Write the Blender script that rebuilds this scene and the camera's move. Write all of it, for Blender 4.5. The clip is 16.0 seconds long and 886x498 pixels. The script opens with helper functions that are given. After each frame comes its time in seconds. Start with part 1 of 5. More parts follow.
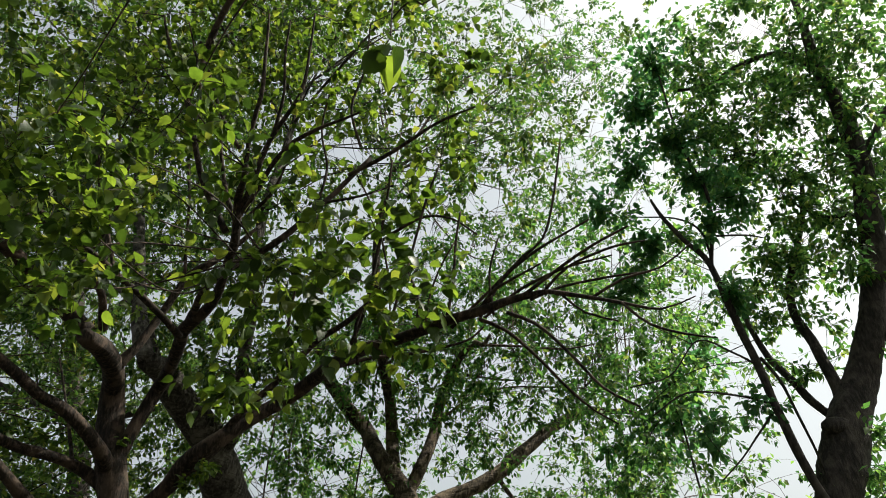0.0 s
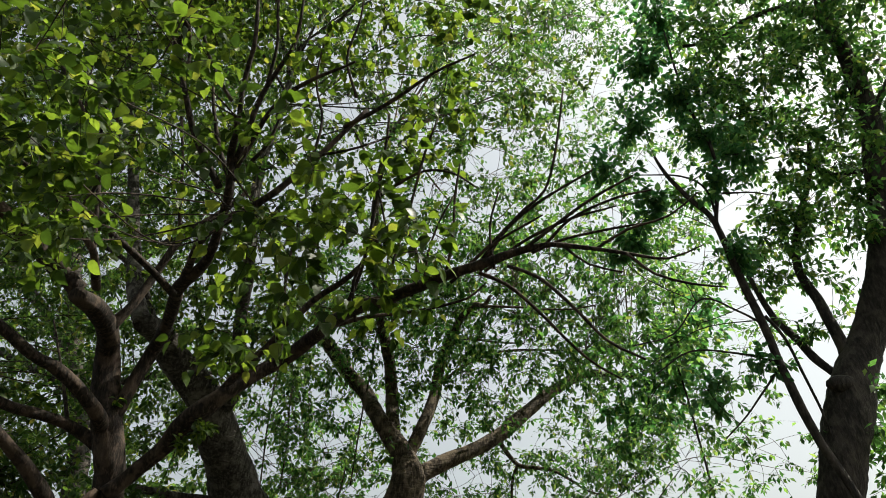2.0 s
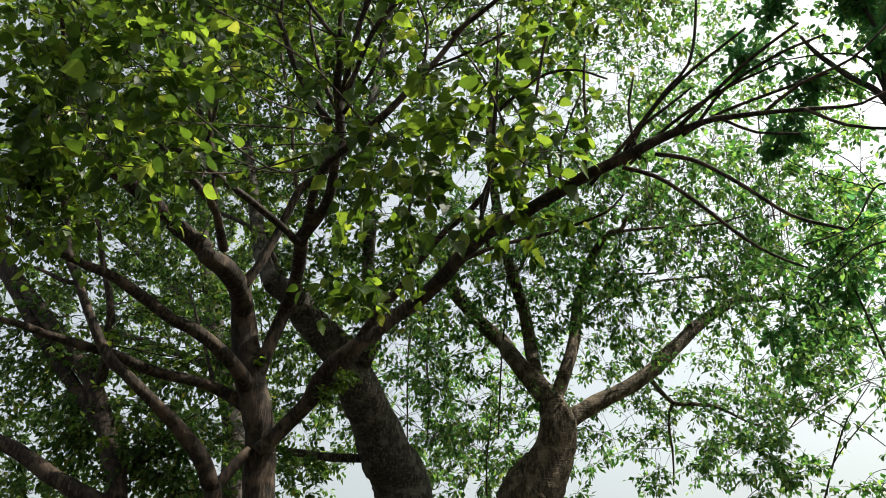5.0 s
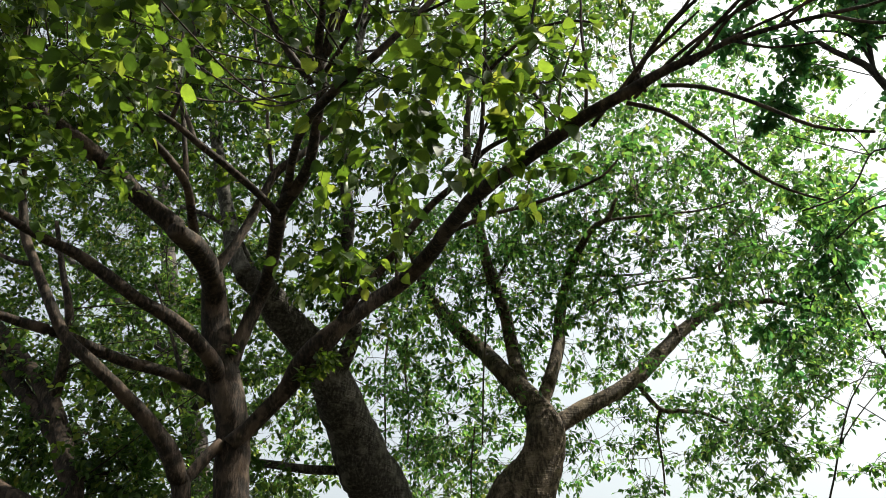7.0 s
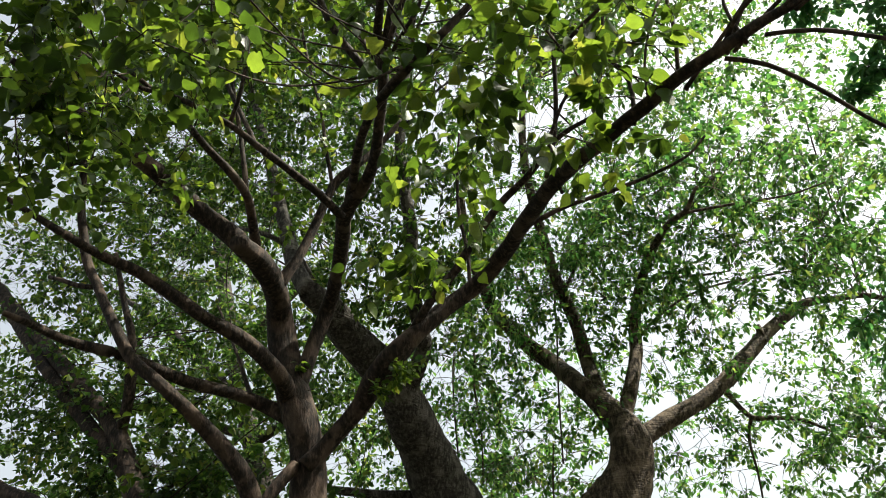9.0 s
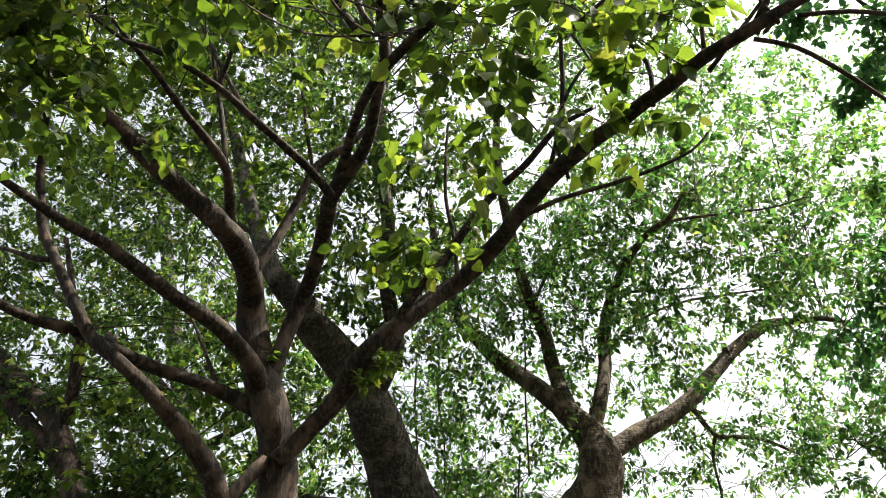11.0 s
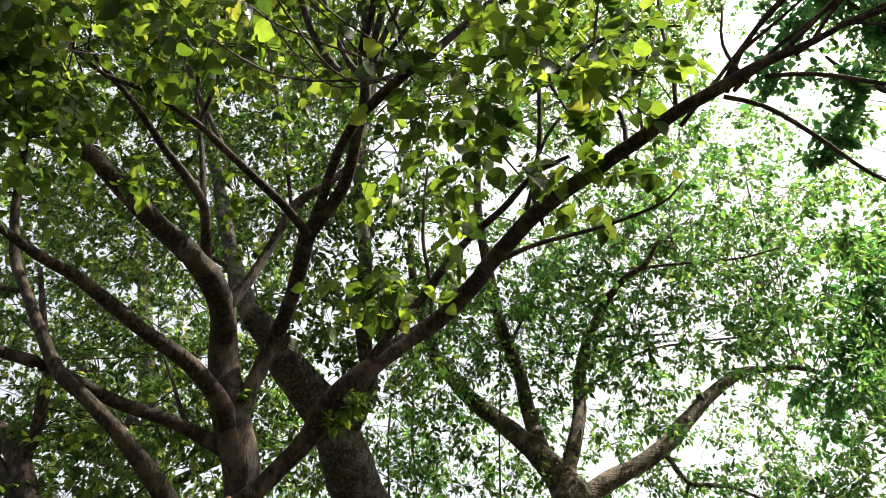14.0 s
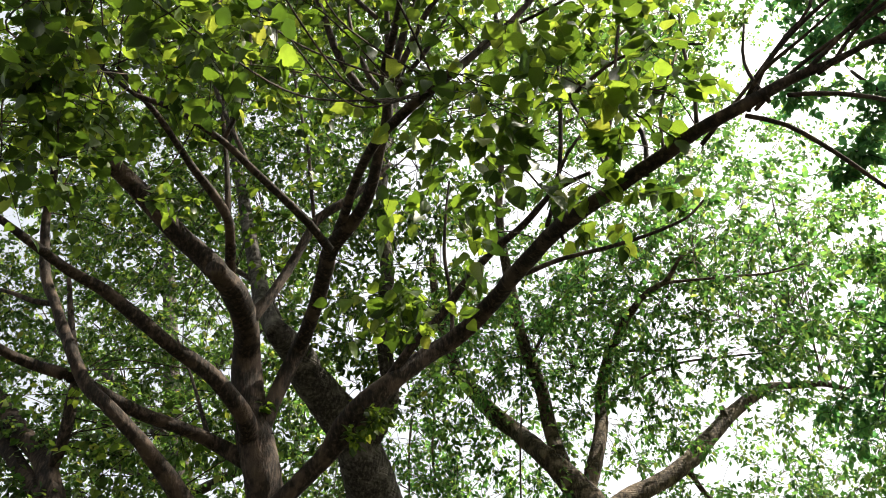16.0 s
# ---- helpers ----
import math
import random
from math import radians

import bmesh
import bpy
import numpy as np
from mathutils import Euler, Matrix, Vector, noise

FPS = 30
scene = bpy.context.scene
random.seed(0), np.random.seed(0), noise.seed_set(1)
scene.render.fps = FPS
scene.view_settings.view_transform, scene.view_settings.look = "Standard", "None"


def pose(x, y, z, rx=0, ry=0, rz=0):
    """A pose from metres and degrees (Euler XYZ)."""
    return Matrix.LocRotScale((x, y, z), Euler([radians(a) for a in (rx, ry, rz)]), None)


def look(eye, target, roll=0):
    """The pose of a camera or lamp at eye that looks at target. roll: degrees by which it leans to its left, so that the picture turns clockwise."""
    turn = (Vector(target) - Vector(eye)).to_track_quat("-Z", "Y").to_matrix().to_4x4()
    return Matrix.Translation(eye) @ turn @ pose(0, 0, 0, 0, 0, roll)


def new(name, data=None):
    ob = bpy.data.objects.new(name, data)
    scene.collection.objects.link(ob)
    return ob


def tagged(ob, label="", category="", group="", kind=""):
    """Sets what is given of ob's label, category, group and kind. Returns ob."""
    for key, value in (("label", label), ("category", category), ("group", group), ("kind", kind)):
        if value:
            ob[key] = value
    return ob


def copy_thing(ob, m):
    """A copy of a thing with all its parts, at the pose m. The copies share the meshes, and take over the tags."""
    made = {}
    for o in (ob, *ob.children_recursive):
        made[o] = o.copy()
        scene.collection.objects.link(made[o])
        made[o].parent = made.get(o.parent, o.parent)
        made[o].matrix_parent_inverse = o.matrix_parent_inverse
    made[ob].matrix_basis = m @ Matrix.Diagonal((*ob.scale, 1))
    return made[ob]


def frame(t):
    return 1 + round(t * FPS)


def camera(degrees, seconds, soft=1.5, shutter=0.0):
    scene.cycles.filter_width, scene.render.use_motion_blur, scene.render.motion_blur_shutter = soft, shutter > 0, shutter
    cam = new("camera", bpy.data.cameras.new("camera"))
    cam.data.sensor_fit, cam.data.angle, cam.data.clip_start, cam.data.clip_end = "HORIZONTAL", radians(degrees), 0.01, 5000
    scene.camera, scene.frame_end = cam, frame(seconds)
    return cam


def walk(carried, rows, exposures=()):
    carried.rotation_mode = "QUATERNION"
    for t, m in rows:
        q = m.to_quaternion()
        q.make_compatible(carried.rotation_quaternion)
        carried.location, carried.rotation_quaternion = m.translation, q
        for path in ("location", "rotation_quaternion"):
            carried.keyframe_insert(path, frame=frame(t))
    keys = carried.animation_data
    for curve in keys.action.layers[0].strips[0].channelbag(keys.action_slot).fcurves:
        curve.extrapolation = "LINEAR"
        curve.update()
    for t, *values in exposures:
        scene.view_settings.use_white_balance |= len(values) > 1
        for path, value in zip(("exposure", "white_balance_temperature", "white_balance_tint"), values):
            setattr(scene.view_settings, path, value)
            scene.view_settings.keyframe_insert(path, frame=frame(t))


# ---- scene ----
cam = camera(61.7, 16.0, soft=0.5)
PATH = [
    (0, (1.003, -0.091, 1.477), (0.612, 1.465, 2.671), -1.9),
    (0.5, (0.97, -0.084, 1.476), (0.588, 1.483, 2.659), -1.1),
    (1, (0.909, -0.071, 1.451), (0.532, 1.508, 2.619), -1.0),
    (1.5, (0.904, -0.036, 1.45), (0.528, 1.559, 2.596), -1.5),
    (2, (0.957, 0.1, 1.463), (0.552, 1.7, 2.593), -2.0),
    (2.5, (1.004, 0.241, 1.51), (0.54, 1.835, 2.625), -2.7),
    (3, (1.021, 0.329, 1.513), (0.485, 1.913, 2.609), -2.4),
    (3.5, (0.974, 0.367, 1.506), (0.37, 1.933, 2.592), -1.5),
    (4, (0.748, 0.422, 1.469), (0.088, 1.979, 2.536), -1.1),
    (4.5, (0.604, 0.467, 1.37), (-0.099, 1.999, 2.446), -1.6),
    (5, (0.624, 0.633, 1.41), (-0.087, 2.164, 2.483), -2.8),
    (5.2, (0.632, 0.743, 1.445), (-0.067, 2.276, 2.522), -3.4),
    (7.3, (0.111, 1.124, 1.059), (-0.475, 2.623, 2.246), -5.4),
    (7.5, (0.08, 1.129, 1.069), (-0.526, 2.62, 2.256), -5.4),
    (8, (-0.042, 1.265, 1.106), (-0.68, 2.731, 2.307), -5.7),
    (8.5, (-0.11, 1.35, 1.114), (-0.777, 2.771, 2.353), -6.3),
    (8.7, (-0.14, 1.379, 1.133), (-0.817, 2.788, 2.379), -6.3),
    (10.8, (-0.696, 1.592, 1.118), (-1.238, 3.023, 2.405), -6.9),
    (11, (-0.694, 1.598, 1.121), (-1.21, 3.036, 2.413), -7.2),
    (11.5, (-0.67, 1.604, 1.137), (-1.14, 3.037, 2.451), -7.4),
    (12, (-0.664, 1.614, 1.126), (-1.115, 3.034, 2.46), -7.4),
    (12.5, (-0.662, 1.611, 1.139), (-1.106, 3.028, 2.479), -7.4),
    (13, (-0.659, 1.6, 1.131), (-1.101, 3.011, 2.477), -7.3),
    (13.5, (-0.655, 1.602, 1.14), (-1.097, 3.006, 2.493), -7.2),
    (14, (-0.63, 1.578, 1.134), (-1.07, 2.977, 2.494), -7.1),
    (14.5, (-0.616, 1.568, 1.145), (-1.056, 2.958, 2.514), -7.1),
    (15, (-0.592, 1.544, 1.14), (-1.05, 2.921, 2.517), -6.5),
    (15.5, (-0.581, 1.54, 1.149), (-1.058, 2.906, 2.53), -5.8),
    (16, (-0.6, 1.536, 1.142), (-1.087, 2.895, 2.526), -5.3),
]
walk(cam, [(t, look(eye, target, roll)) for t, eye, target, roll in PATH], exposures=[(0, 0.6, 6600, 4), (2.5, 0.62, 6600, 4), (5, 0.98, 6600, 4), (9, 1.2, 6600, 5), (10.8, 1.52, 6700, 8), (16, 1.52, 6850, 9)])

# ---- world, sun ----
SUN_UP, SUN_ROUND = 54.0, 66.0          # degrees above the horizon, degrees clockwise from +y
world = bpy.data.worlds.new("sky")
scene.world = world
world.use_nodes = True
wn = world.node_tree.nodes
wl = world.node_tree.links
sky = wn.new("ShaderNodeTexSky")
sky.sky_type = "NISHITA"
sky.sun_disc = False
sky.sun_elevation = radians(SUN_UP)
sky.sun_rotation = radians(SUN_ROUND)
sky.air_density = 1.4
sky.dust_density = 7.0
sky.ozone_density = 1.0
haze = wn.new("ShaderNodeHueSaturation")
haze.inputs["Saturation"].default_value = 0.38
wl.new(sky.outputs[0], haze.inputs["Color"])
wl.new(haze.outputs[0], wn["Background"].inputs[0])
wn["Background"].inputs[1].default_value = 0.125
sun_data = bpy.data.lights.new("sun", "SUN")
sun_data.energy = 5.0
sun_data.angle = radians(0.6)
sun_data.color = (1.0, 0.94, 0.82)
sun = new("sun", sun_data)
az, up = radians(SUN_ROUND), radians(SUN_UP)
to_sun = Vector((math.sin(az) * math.cos(up), math.cos(az) * math.cos(up), math.sin(up)))
sun.matrix_world = look(to_sun * 60, (0, 0, 0))


# ---- materials ----
def material(name):
    m = bpy.data.materials.new(name)
    m.use_nodes = True
    m.node_tree.nodes.clear()
    return m, m.node_tree.nodes, m.node_tree.links


def ramp(nodes, stops):
    r = nodes.new("ShaderNodeValToRGB")
    while len(r.color_ramp.elements) < len(stops):
        r.color_ramp.elements.new(0.5)
    for e, (p, c) in zip(r.color_ramp.elements, stops):
        e.position, e.color = p, (*c, 1)
    return r


def leaf_material(name, top, through_colour, lift=1.0, share=0.5, single=False):
    """A thin leaf: a glossy upper skin, and light that passes through it. top: three greens; through_colour: three colours of the passing light."""
    m, n, l = material(name)
    out = n.new("ShaderNodeOutputMaterial")
    if single:
        pick = n.new("ShaderNodeObjectInfo").outputs["Random"]
    else:
        pick = n.new("ShaderNodeNewGeometry").outputs["Random Per Island"]
    a = ramp(n, [(0.0, top[0]), (0.5, top[1]), (1.0, top[2])])
    b = ramp(n, [(0.0, through_colour[0]), (0.55, through_colour[1]), (0.9, through_colour[2]), (1.0, through_colour[3])])
    l.new(pick, a.inputs[0])
    l.new(pick, b.inputs[0])
    co = n.new("ShaderNodeTexCoord")
    blotch = n.new("ShaderNodeTexNoise")
    blotch.inputs["Scale"].default_value = 22
    blotch.inputs["Detail"].default_value = 3
    l.new(co.outputs["Object"], blotch.inputs["Vector"])
    mott = n.new("ShaderNodeMapRange")
    mott.inputs[1].default_value, mott.inputs[2].default_value = 0.3, 0.7
    mott.inputs[3].default_value, mott.inputs[4].default_value = 0.78 * lift, 1.15 * lift
    l.new(blotch.outputs[0], mott.inputs[0])
    mixed = []
    for src in (a, b):
        h = n.new("ShaderNodeHueSaturation")
        l.new(src.outputs[0], h.inputs["Color"])
        l.new(mott.outputs[0], h.inputs["Value"])
        mixed.append(h)
    fine = n.new("ShaderNodeTexNoise")
    fine.inputs["Scale"].default_value = 160
    l.new(co.outputs["Object"], fine.inputs["Vector"])
    bump = n.new("ShaderNodeBump")
    bump.inputs["Strength"].default_value, bump.inputs["Distance"].default_value = 0.25, 0.004
    l.new(fine.outputs[0], bump.inputs["Height"])
    p = n.new("ShaderNodeBsdfPrincipled")
    p.inputs["Roughness"].default_value = 0.4
    p.inputs["Specular IOR Level"].default_value = 0.3
    l.new(mixed[0].outputs[0], p.inputs["Base Color"])
    l.new(bump.outputs[0], p.inputs["Normal"])
    tr = n.new("ShaderNodeBsdfTranslucent")
    l.new(mixed[1].outputs[0], tr.inputs["Color"])
    mix = n.new("ShaderNodeMixShader")
    mix.inputs[0].default_value = share
    l.new(p.outputs[0], mix.inputs[1])
    l.new(tr.outputs[0], mix.inputs[2])
    l.new(mix.outputs[0], out.inputs[0])
    return m


def bark_material(name, dark, mid, light, ring=0.0, grain=34.0):
    """Bark: upright fissures, pale lichen blotches and, for cherry-like stems, fine level bands."""
    m, n, l = material(name)
    out = n.new("ShaderNodeOutputMaterial")
    p = n.new("ShaderNodeBsdfPrincipled")
    p.inputs["Roughness"].default_value = 0.86
    p.inputs["Specular IOR Level"].default_value = 0.25
    co = n.new("ShaderNodeTexCoord")
    mp = n.new("ShaderNodeMapping")
    mp.inputs["Scale"].default_value = (1, 1, 0.28)
    l.new(co.outputs["Object"], mp.inputs[0])
    fiss = n.new("ShaderNodeTexNoise")
    fiss.inputs["Scale"].default_value, fiss.inputs["Detail"].default_value = grain, 6
    fiss.inputs["Roughness"].default_value = 0.65
    l.new(mp.outputs[0], fiss.inputs["Vector"])
    col = ramp(n, [(0.36, dark), (0.52, mid), (0.7, light)])
    l.new(fiss.outputs[0], col.inputs[0])
    big = n.new("ShaderNodeTexNoise")
    big.inputs["Scale"].default_value, big.inputs["Detail"].default_value = 5.5, 4
    l.new(co.outputs["Object"], big.inputs["Vector"])
    pale = ramp(n, [(0.52, (0, 0, 0)), (0.62, (1, 1, 1))])
    l.new(big.outputs[0], pale.inputs[0])
    mix = n.new("ShaderNodeMix")
    mix.data_type = "RGBA"
    mix.blend_type = "MIX"
    sc = n.new("ShaderNodeMath")
    sc.operation = "MULTIPLY"
    sc.inputs[1].default_value = 0.45
    l.new(pale.outputs[0], sc.inputs[0])
    l.new(sc.outputs[0], mix.inputs[0])
    l.new(col.outputs[0], mix.inputs[6])
    mix.inputs[7].default_value = (*[min(1, c * 1.35) for c in light], 1)
    height = fiss.outputs[0]
    if ring:
        flat = n.new("ShaderNodeMapping")
        flat.inputs["Scale"].default_value = (0.55, 0.55, 5.0)
        l.new(co.outputs["Object"], flat.inputs[0])
        band = n.new("ShaderNodeTexNoise")
        band.inputs["Scale"].default_value, band.inputs["Detail"].default_value = 13, 3
        l.new(flat.outputs[0], band.inputs["Vector"])
        br = ramp(n, [(0.55, (1, 1, 1)), (0.66, (0.45, 0.42, 0.4))])
        l.new(band.outputs[0], br.inputs[0])
        mul = n.new("ShaderNodeMix")
        mul.data_type = "RGBA"
        mul.blend_type = "MULTIPLY"
        mul.inputs[0].default_value = ring
        l.new(mix.outputs[2], mul.inputs[6])
        l.new(br.outputs[0], mul.inputs[7])
        colour = mul.outputs[2]
        add = n.new("ShaderNodeMath")
        add.operation = "ADD"
        l.new(fiss.outputs[0], add.inputs[0])
        l.new(band.outputs[0], add.inputs[1])
        height = add.outputs[0]
    else:
        colour = mix.outputs[2]
    l.new(colour, p.inputs["Base Color"])
    bump = n.new("ShaderNodeBump")
    bump.inputs["Strength"].default_value, bump.inputs["Distance"].default_value = 0.9, 0.02
    l.new(height, bump.inputs["Height"])
    l.new(bump.outputs[0], p.inputs["Normal"])
    l.new(p.outputs[0], out.inputs[0])
    return m


def ground_material():
    m, n, l = material("leaf_litter")
    out = n.new("ShaderNodeOutputMaterial")
    p = n.new("ShaderNodeBsdfPrincipled")
    p.inputs["Roughness"].default_value = 0.95
    co = n.new("ShaderNodeTexCoord")
    a = n.new("ShaderNodeTexNoise")
    a.inputs["Scale"].default_value, a.inputs["Detail"].default_value = 1.3, 8
    l.new(co.outputs["Object"], a.inputs["Vector"])
    # woodland shade is put into these dark colours, to curb bounced sunlight
    c = ramp(n, [(0.35, (0.018, 0.015, 0.009)), (0.5, (0.026, 0.027, 0.013)), (0.7, (0.05, 0.042, 0.026))])
    l.new(a.outputs[0], c.inputs[0])
    l.new(c.outputs[0], p.inputs["Base Color"])
    b = n.new("ShaderNodeBump")
    b.inputs["Distance"].default_value = 0.03
    l.new(a.outputs[0], b.inputs["Height"])
    l.new(b.outputs[0], p.inputs["Normal"])
    l.new(p.outputs[0], out.inputs[0])
    return m


NEAR_TOP = [(0.02, 0.04, 0.009), (0.036, 0.068, 0.014), (0.065, 0.105, 0.024)]
NEAR_IN = [(0.03, 0.06, 0.008), (0.11, 0.19, 0.016), (0.27, 0.38, 0.035), (0.36, 0.38, 0.05)]
leaf_near = leaf_material("broad_leaf", NEAR_TOP, NEAR_IN, share=0.52)
leaf_single = leaf_material("broad_leaf_single", NEAR_TOP, NEAR_IN, single=True)
leaf_mid = leaf_material("mid_leaf", [(0.022, 0.045, 0.012), (0.038, 0.07, 0.018), (0.06, 0.095, 0.026)],
                         [(0.03, 0.08, 0.015), (0.09, 0.19, 0.03), (0.22, 0.34, 0.045), (0.33, 0.32, 0.055)], share=0.52)
leaf_far = leaf_material("fresh_leaf", [(0.024, 0.058, 0.016), (0.042, 0.092, 0.025), (0.075, 0.125, 0.034)],
                         [(0.035, 0.12, 0.025), (0.13, 0.31, 0.06), (0.28, 0.48, 0.085), (0.4, 0.47, 0.09)], share=0.56)
leaf_deep = leaf_material("deep_leaf", [(0.03, 0.07, 0.025), (0.04, 0.085, 0.03), (0.05, 0.1, 0.03)],
                          [(0.06, 0.21, 0.07), (0.11, 0.31, 0.09), (0.18, 0.42, 0.1), (0.28, 0.44, 0.11)], share=0.58)
bark_near = bark_material("brown_bark", (0.006, 0.004, 0.003), (0.02, 0.0135, 0.01), (0.085, 0.058, 0.043))
bark_mid = bark_material("banded_bark", (0.016, 0.014, 0.012), (0.046, 0.04, 0.035), (0.14, 0.128, 0.112), ring=0.8)
bark_far = bark_material("grey_brown_bark", (0.018, 0.013, 0.009), (0.06, 0.044, 0.032), (0.2, 0.152, 0.112), ring=0.4)
bark_right = bark_material("dark_bark", (0.012, 0.010, 0.009), (0.03, 0.025, 0.021), (0.075, 0.062, 0.052))
ground_stuff = ground_material()


# ---- builders ----
def mesh_object(name, verts, tris, mat, parent=None, smooth=True):
    """One mesh from arrays of corners and triangles."""
    v = np.asarray(verts, dtype=np.float32)
    f = np.asarray(tris, dtype=np.int32)
    me = bpy.data.meshes.new(name)
    me.vertices.add(len(v))
    me.vertices.foreach_set("co", v.ravel())
    me.loops.add(f.size)
    me.loops.foreach_set("vertex_index", f.ravel())
    me.polygons.add(len(f))
    me.polygons.foreach_set("loop_start", np.arange(0, f.size, 3, dtype=np.int32))
    me.polygons.foreach_set("loop_total", np.full(len(f), 3, dtype=np.int32))
    me.polygons.foreach_set("use_smooth", np.full(len(f), smooth, dtype=bool))
    me.update(calc_edges=True)
    me.materials.append(mat)
    ob = new(name, me)
    ob.parent = parent
    return ob


def glide(points, step):
    """Points (x, y, z, r) along a smooth curve through the nodes given."""
    p = np.array(points, dtype=float)
    p = np.vstack([2 * p[0] - p[1], p, 2 * p[-1] - p[-2]])
    rows = []
    for i in range(1, len(p) - 2):
        a, b, c, d = p[i - 1:i + 3]
        k = max(2, int(np.linalg.norm(c[:3] - b[:3]) / step))
        for t in np.arange(k) / k:
            rows.append(0.5 * (2 * b + (c - a) * t + (2 * a - 5 * b + 4 * c - d) * t * t + (3 * b - a - 3 * c + d) * t ** 3))
    rows.append(p[-2])
    q = np.array(rows)
    q[:, 3] = np.maximum(q[:, 3], 0.0015)
    return q


def tube(q, sides, rough=0.0, seed=0, caps=True):
    """Corners and triangles of a closed, tapering tube along q; rough: how uneven its skin is, as a share of the radius."""
    n = len(q)
    tan = np.gradient(q[:, :3], axis=0)
    tan /= np.linalg.norm(tan, axis=1)[:, None] + 1e-9
    ref = np.array([0.31, 0.92, 0.23])
    u = np.cross(tan, ref)
    u /= np.linalg.norm(u, axis=1)[:, None] + 1e-9
    w = np.cross(tan, u)
    ang = np.arange(sides) * 2 * np.pi / sides
    rad = np.repeat(q[:, 3:4], sides, 1)
    if rough:
        rng = np.random.default_rng(seed)
        ph = rng.uniform(0, 6.28, 6)
        s = np.arange(n)[:, None] * 1.0
        wave = 0.5 * np.sin(2 * ang + 0.23 * s + ph[0]) + 0.35 * np.sin(3 * ang - 0.31 * s + ph[1]) + 0.3 * np.sin(5 * ang + 0.5 * s + ph[2])
        knot = 0.6 * np.sin(0.37 * s + ph[3]) * np.sin(0.11 * s + ph[4])
        rad = rad * (1 + rough * (wave + knot + rng.normal(0, 0.35, rad.shape)))
    v = q[:, None, :3] + rad[:, :, None] * (np.cos(ang)[None, :, None] * u[:, None] + np.sin(ang)[None, :, None] * w[:, None])
    v = np.vstack([v.reshape(-1, 3), q[0, :3][None], q[-1, :3][None]])
    i, j = np.meshgrid(np.arange(n - 1), np.arange(sides), indexing="ij")
    a = (i * sides + j).ravel()
    b = (i * sides + (j + 1) % sides).ravel()
    c, d = a + sides, b + sides
    tri = np.vstack([np.stack([a, b, d], 1), np.stack([a, d, c], 1)])
    if not caps:
        return v[:-2], tri
    k = np.arange(sides)
    lo, hi = n * sides, n * sides + 1
    base = (n - 1) * sides
    tri = np.vstack([tri, np.stack([np.full(sides, lo), (k + 1) % sides, k], 1), np.stack([np.full(sides, hi), base + k, base + (k + 1) % sides], 1)])
    return v, tri


def leaf_shape(outline, fold, curl):
    """A leaf one unit long, from half an outline of (along, half width): a folded, drooping blade on a midrib."""
    rib = [(0.0, y, -curl * y * y) for y, _ in outline]
    v = list(rib)
    tri = []
    k = len(outline)
    for side in (-1, 1):
        start = len(v)
        for y, w in outline[1:-1]:
            v.append((side * w, y, abs(w) * fold - curl * y * y))
        edge = [0] + [start + i for i in range(k - 2)] + [k - 1]
        for i in range(k - 1):
            a, b, c, d = i, i + 1, edge[i + 1], edge[i]
            for t in ((a, b, c), (a, c, d)):
                if len(set(t)) == 3:
                    tri.append(t if side > 0 else t[::-1])
    return np.array(v), np.array(tri)


BROAD = [
    leaf_shape([(0, 0), (0.02, 0.2), (0.14, 0.38), (0.3, 0.44), (0.36, 0.4), (0.5, 0.4), (0.56, 0.33), (0.7, 0.28), (0.76, 0.19), (0.88, 0.1), (1.0, 0)], 0.25, 0.22),
    leaf_shape([(0, 0), (0.03, 0.16), (0.16, 0.33), (0.34, 0.38), (0.52, 0.35), (0.7, 0.25), (0.86, 0.11), (1.0, 0)], 0.35, 0.3),
    leaf_shape([(0, 0), (0.0, 0.22), (0.1, 0.4), (0.28, 0.36), (0.4, 0.27), (0.52, 0.34), (0.66, 0.24), (0.82, 0.12), (1.0, 0)], 0.15, 0.15),
]
OVAL = [
    leaf_shape([(0, 0), (0.3, 0.33), (0.68, 0.25), (1.0, 0)], 0.25, 0.25),
    leaf_shape([(0, 0), (0.22, 0.28), (0.6, 0.26), (1.0, 0)], 0.35, 0.35),
]
SMALL = [
    leaf_shape([(0, 0), (0.42, 0.3), (1.0, 0)], 0.25, 0.25),
    leaf_shape([(0, 0), (0.5, 0.25), (1.0, 0)], 0.15, 0.4),
]


def leaves_at(shapes, place, ahead, size, rng):
    """Matrices of leaves: their tips point ahead and hang, their faces look mostly upward."""
    n = len(place)
    y = ahead / (np.linalg.norm(ahead, axis=1)[:, None] + 1e-9)
    up = np.array([0, 0, 1.0]) + rng.normal(0, 0.42, (n, 3))
    x = np.cross(y, up)
    x /= np.linalg.norm(x, axis=1)[:, None] + 1e-9
    z = np.cross(x, y)
    m = np.stack([x, y, z], 2) * size[:, None, None]
    return m, place, rng.integers(0, len(shapes), n)


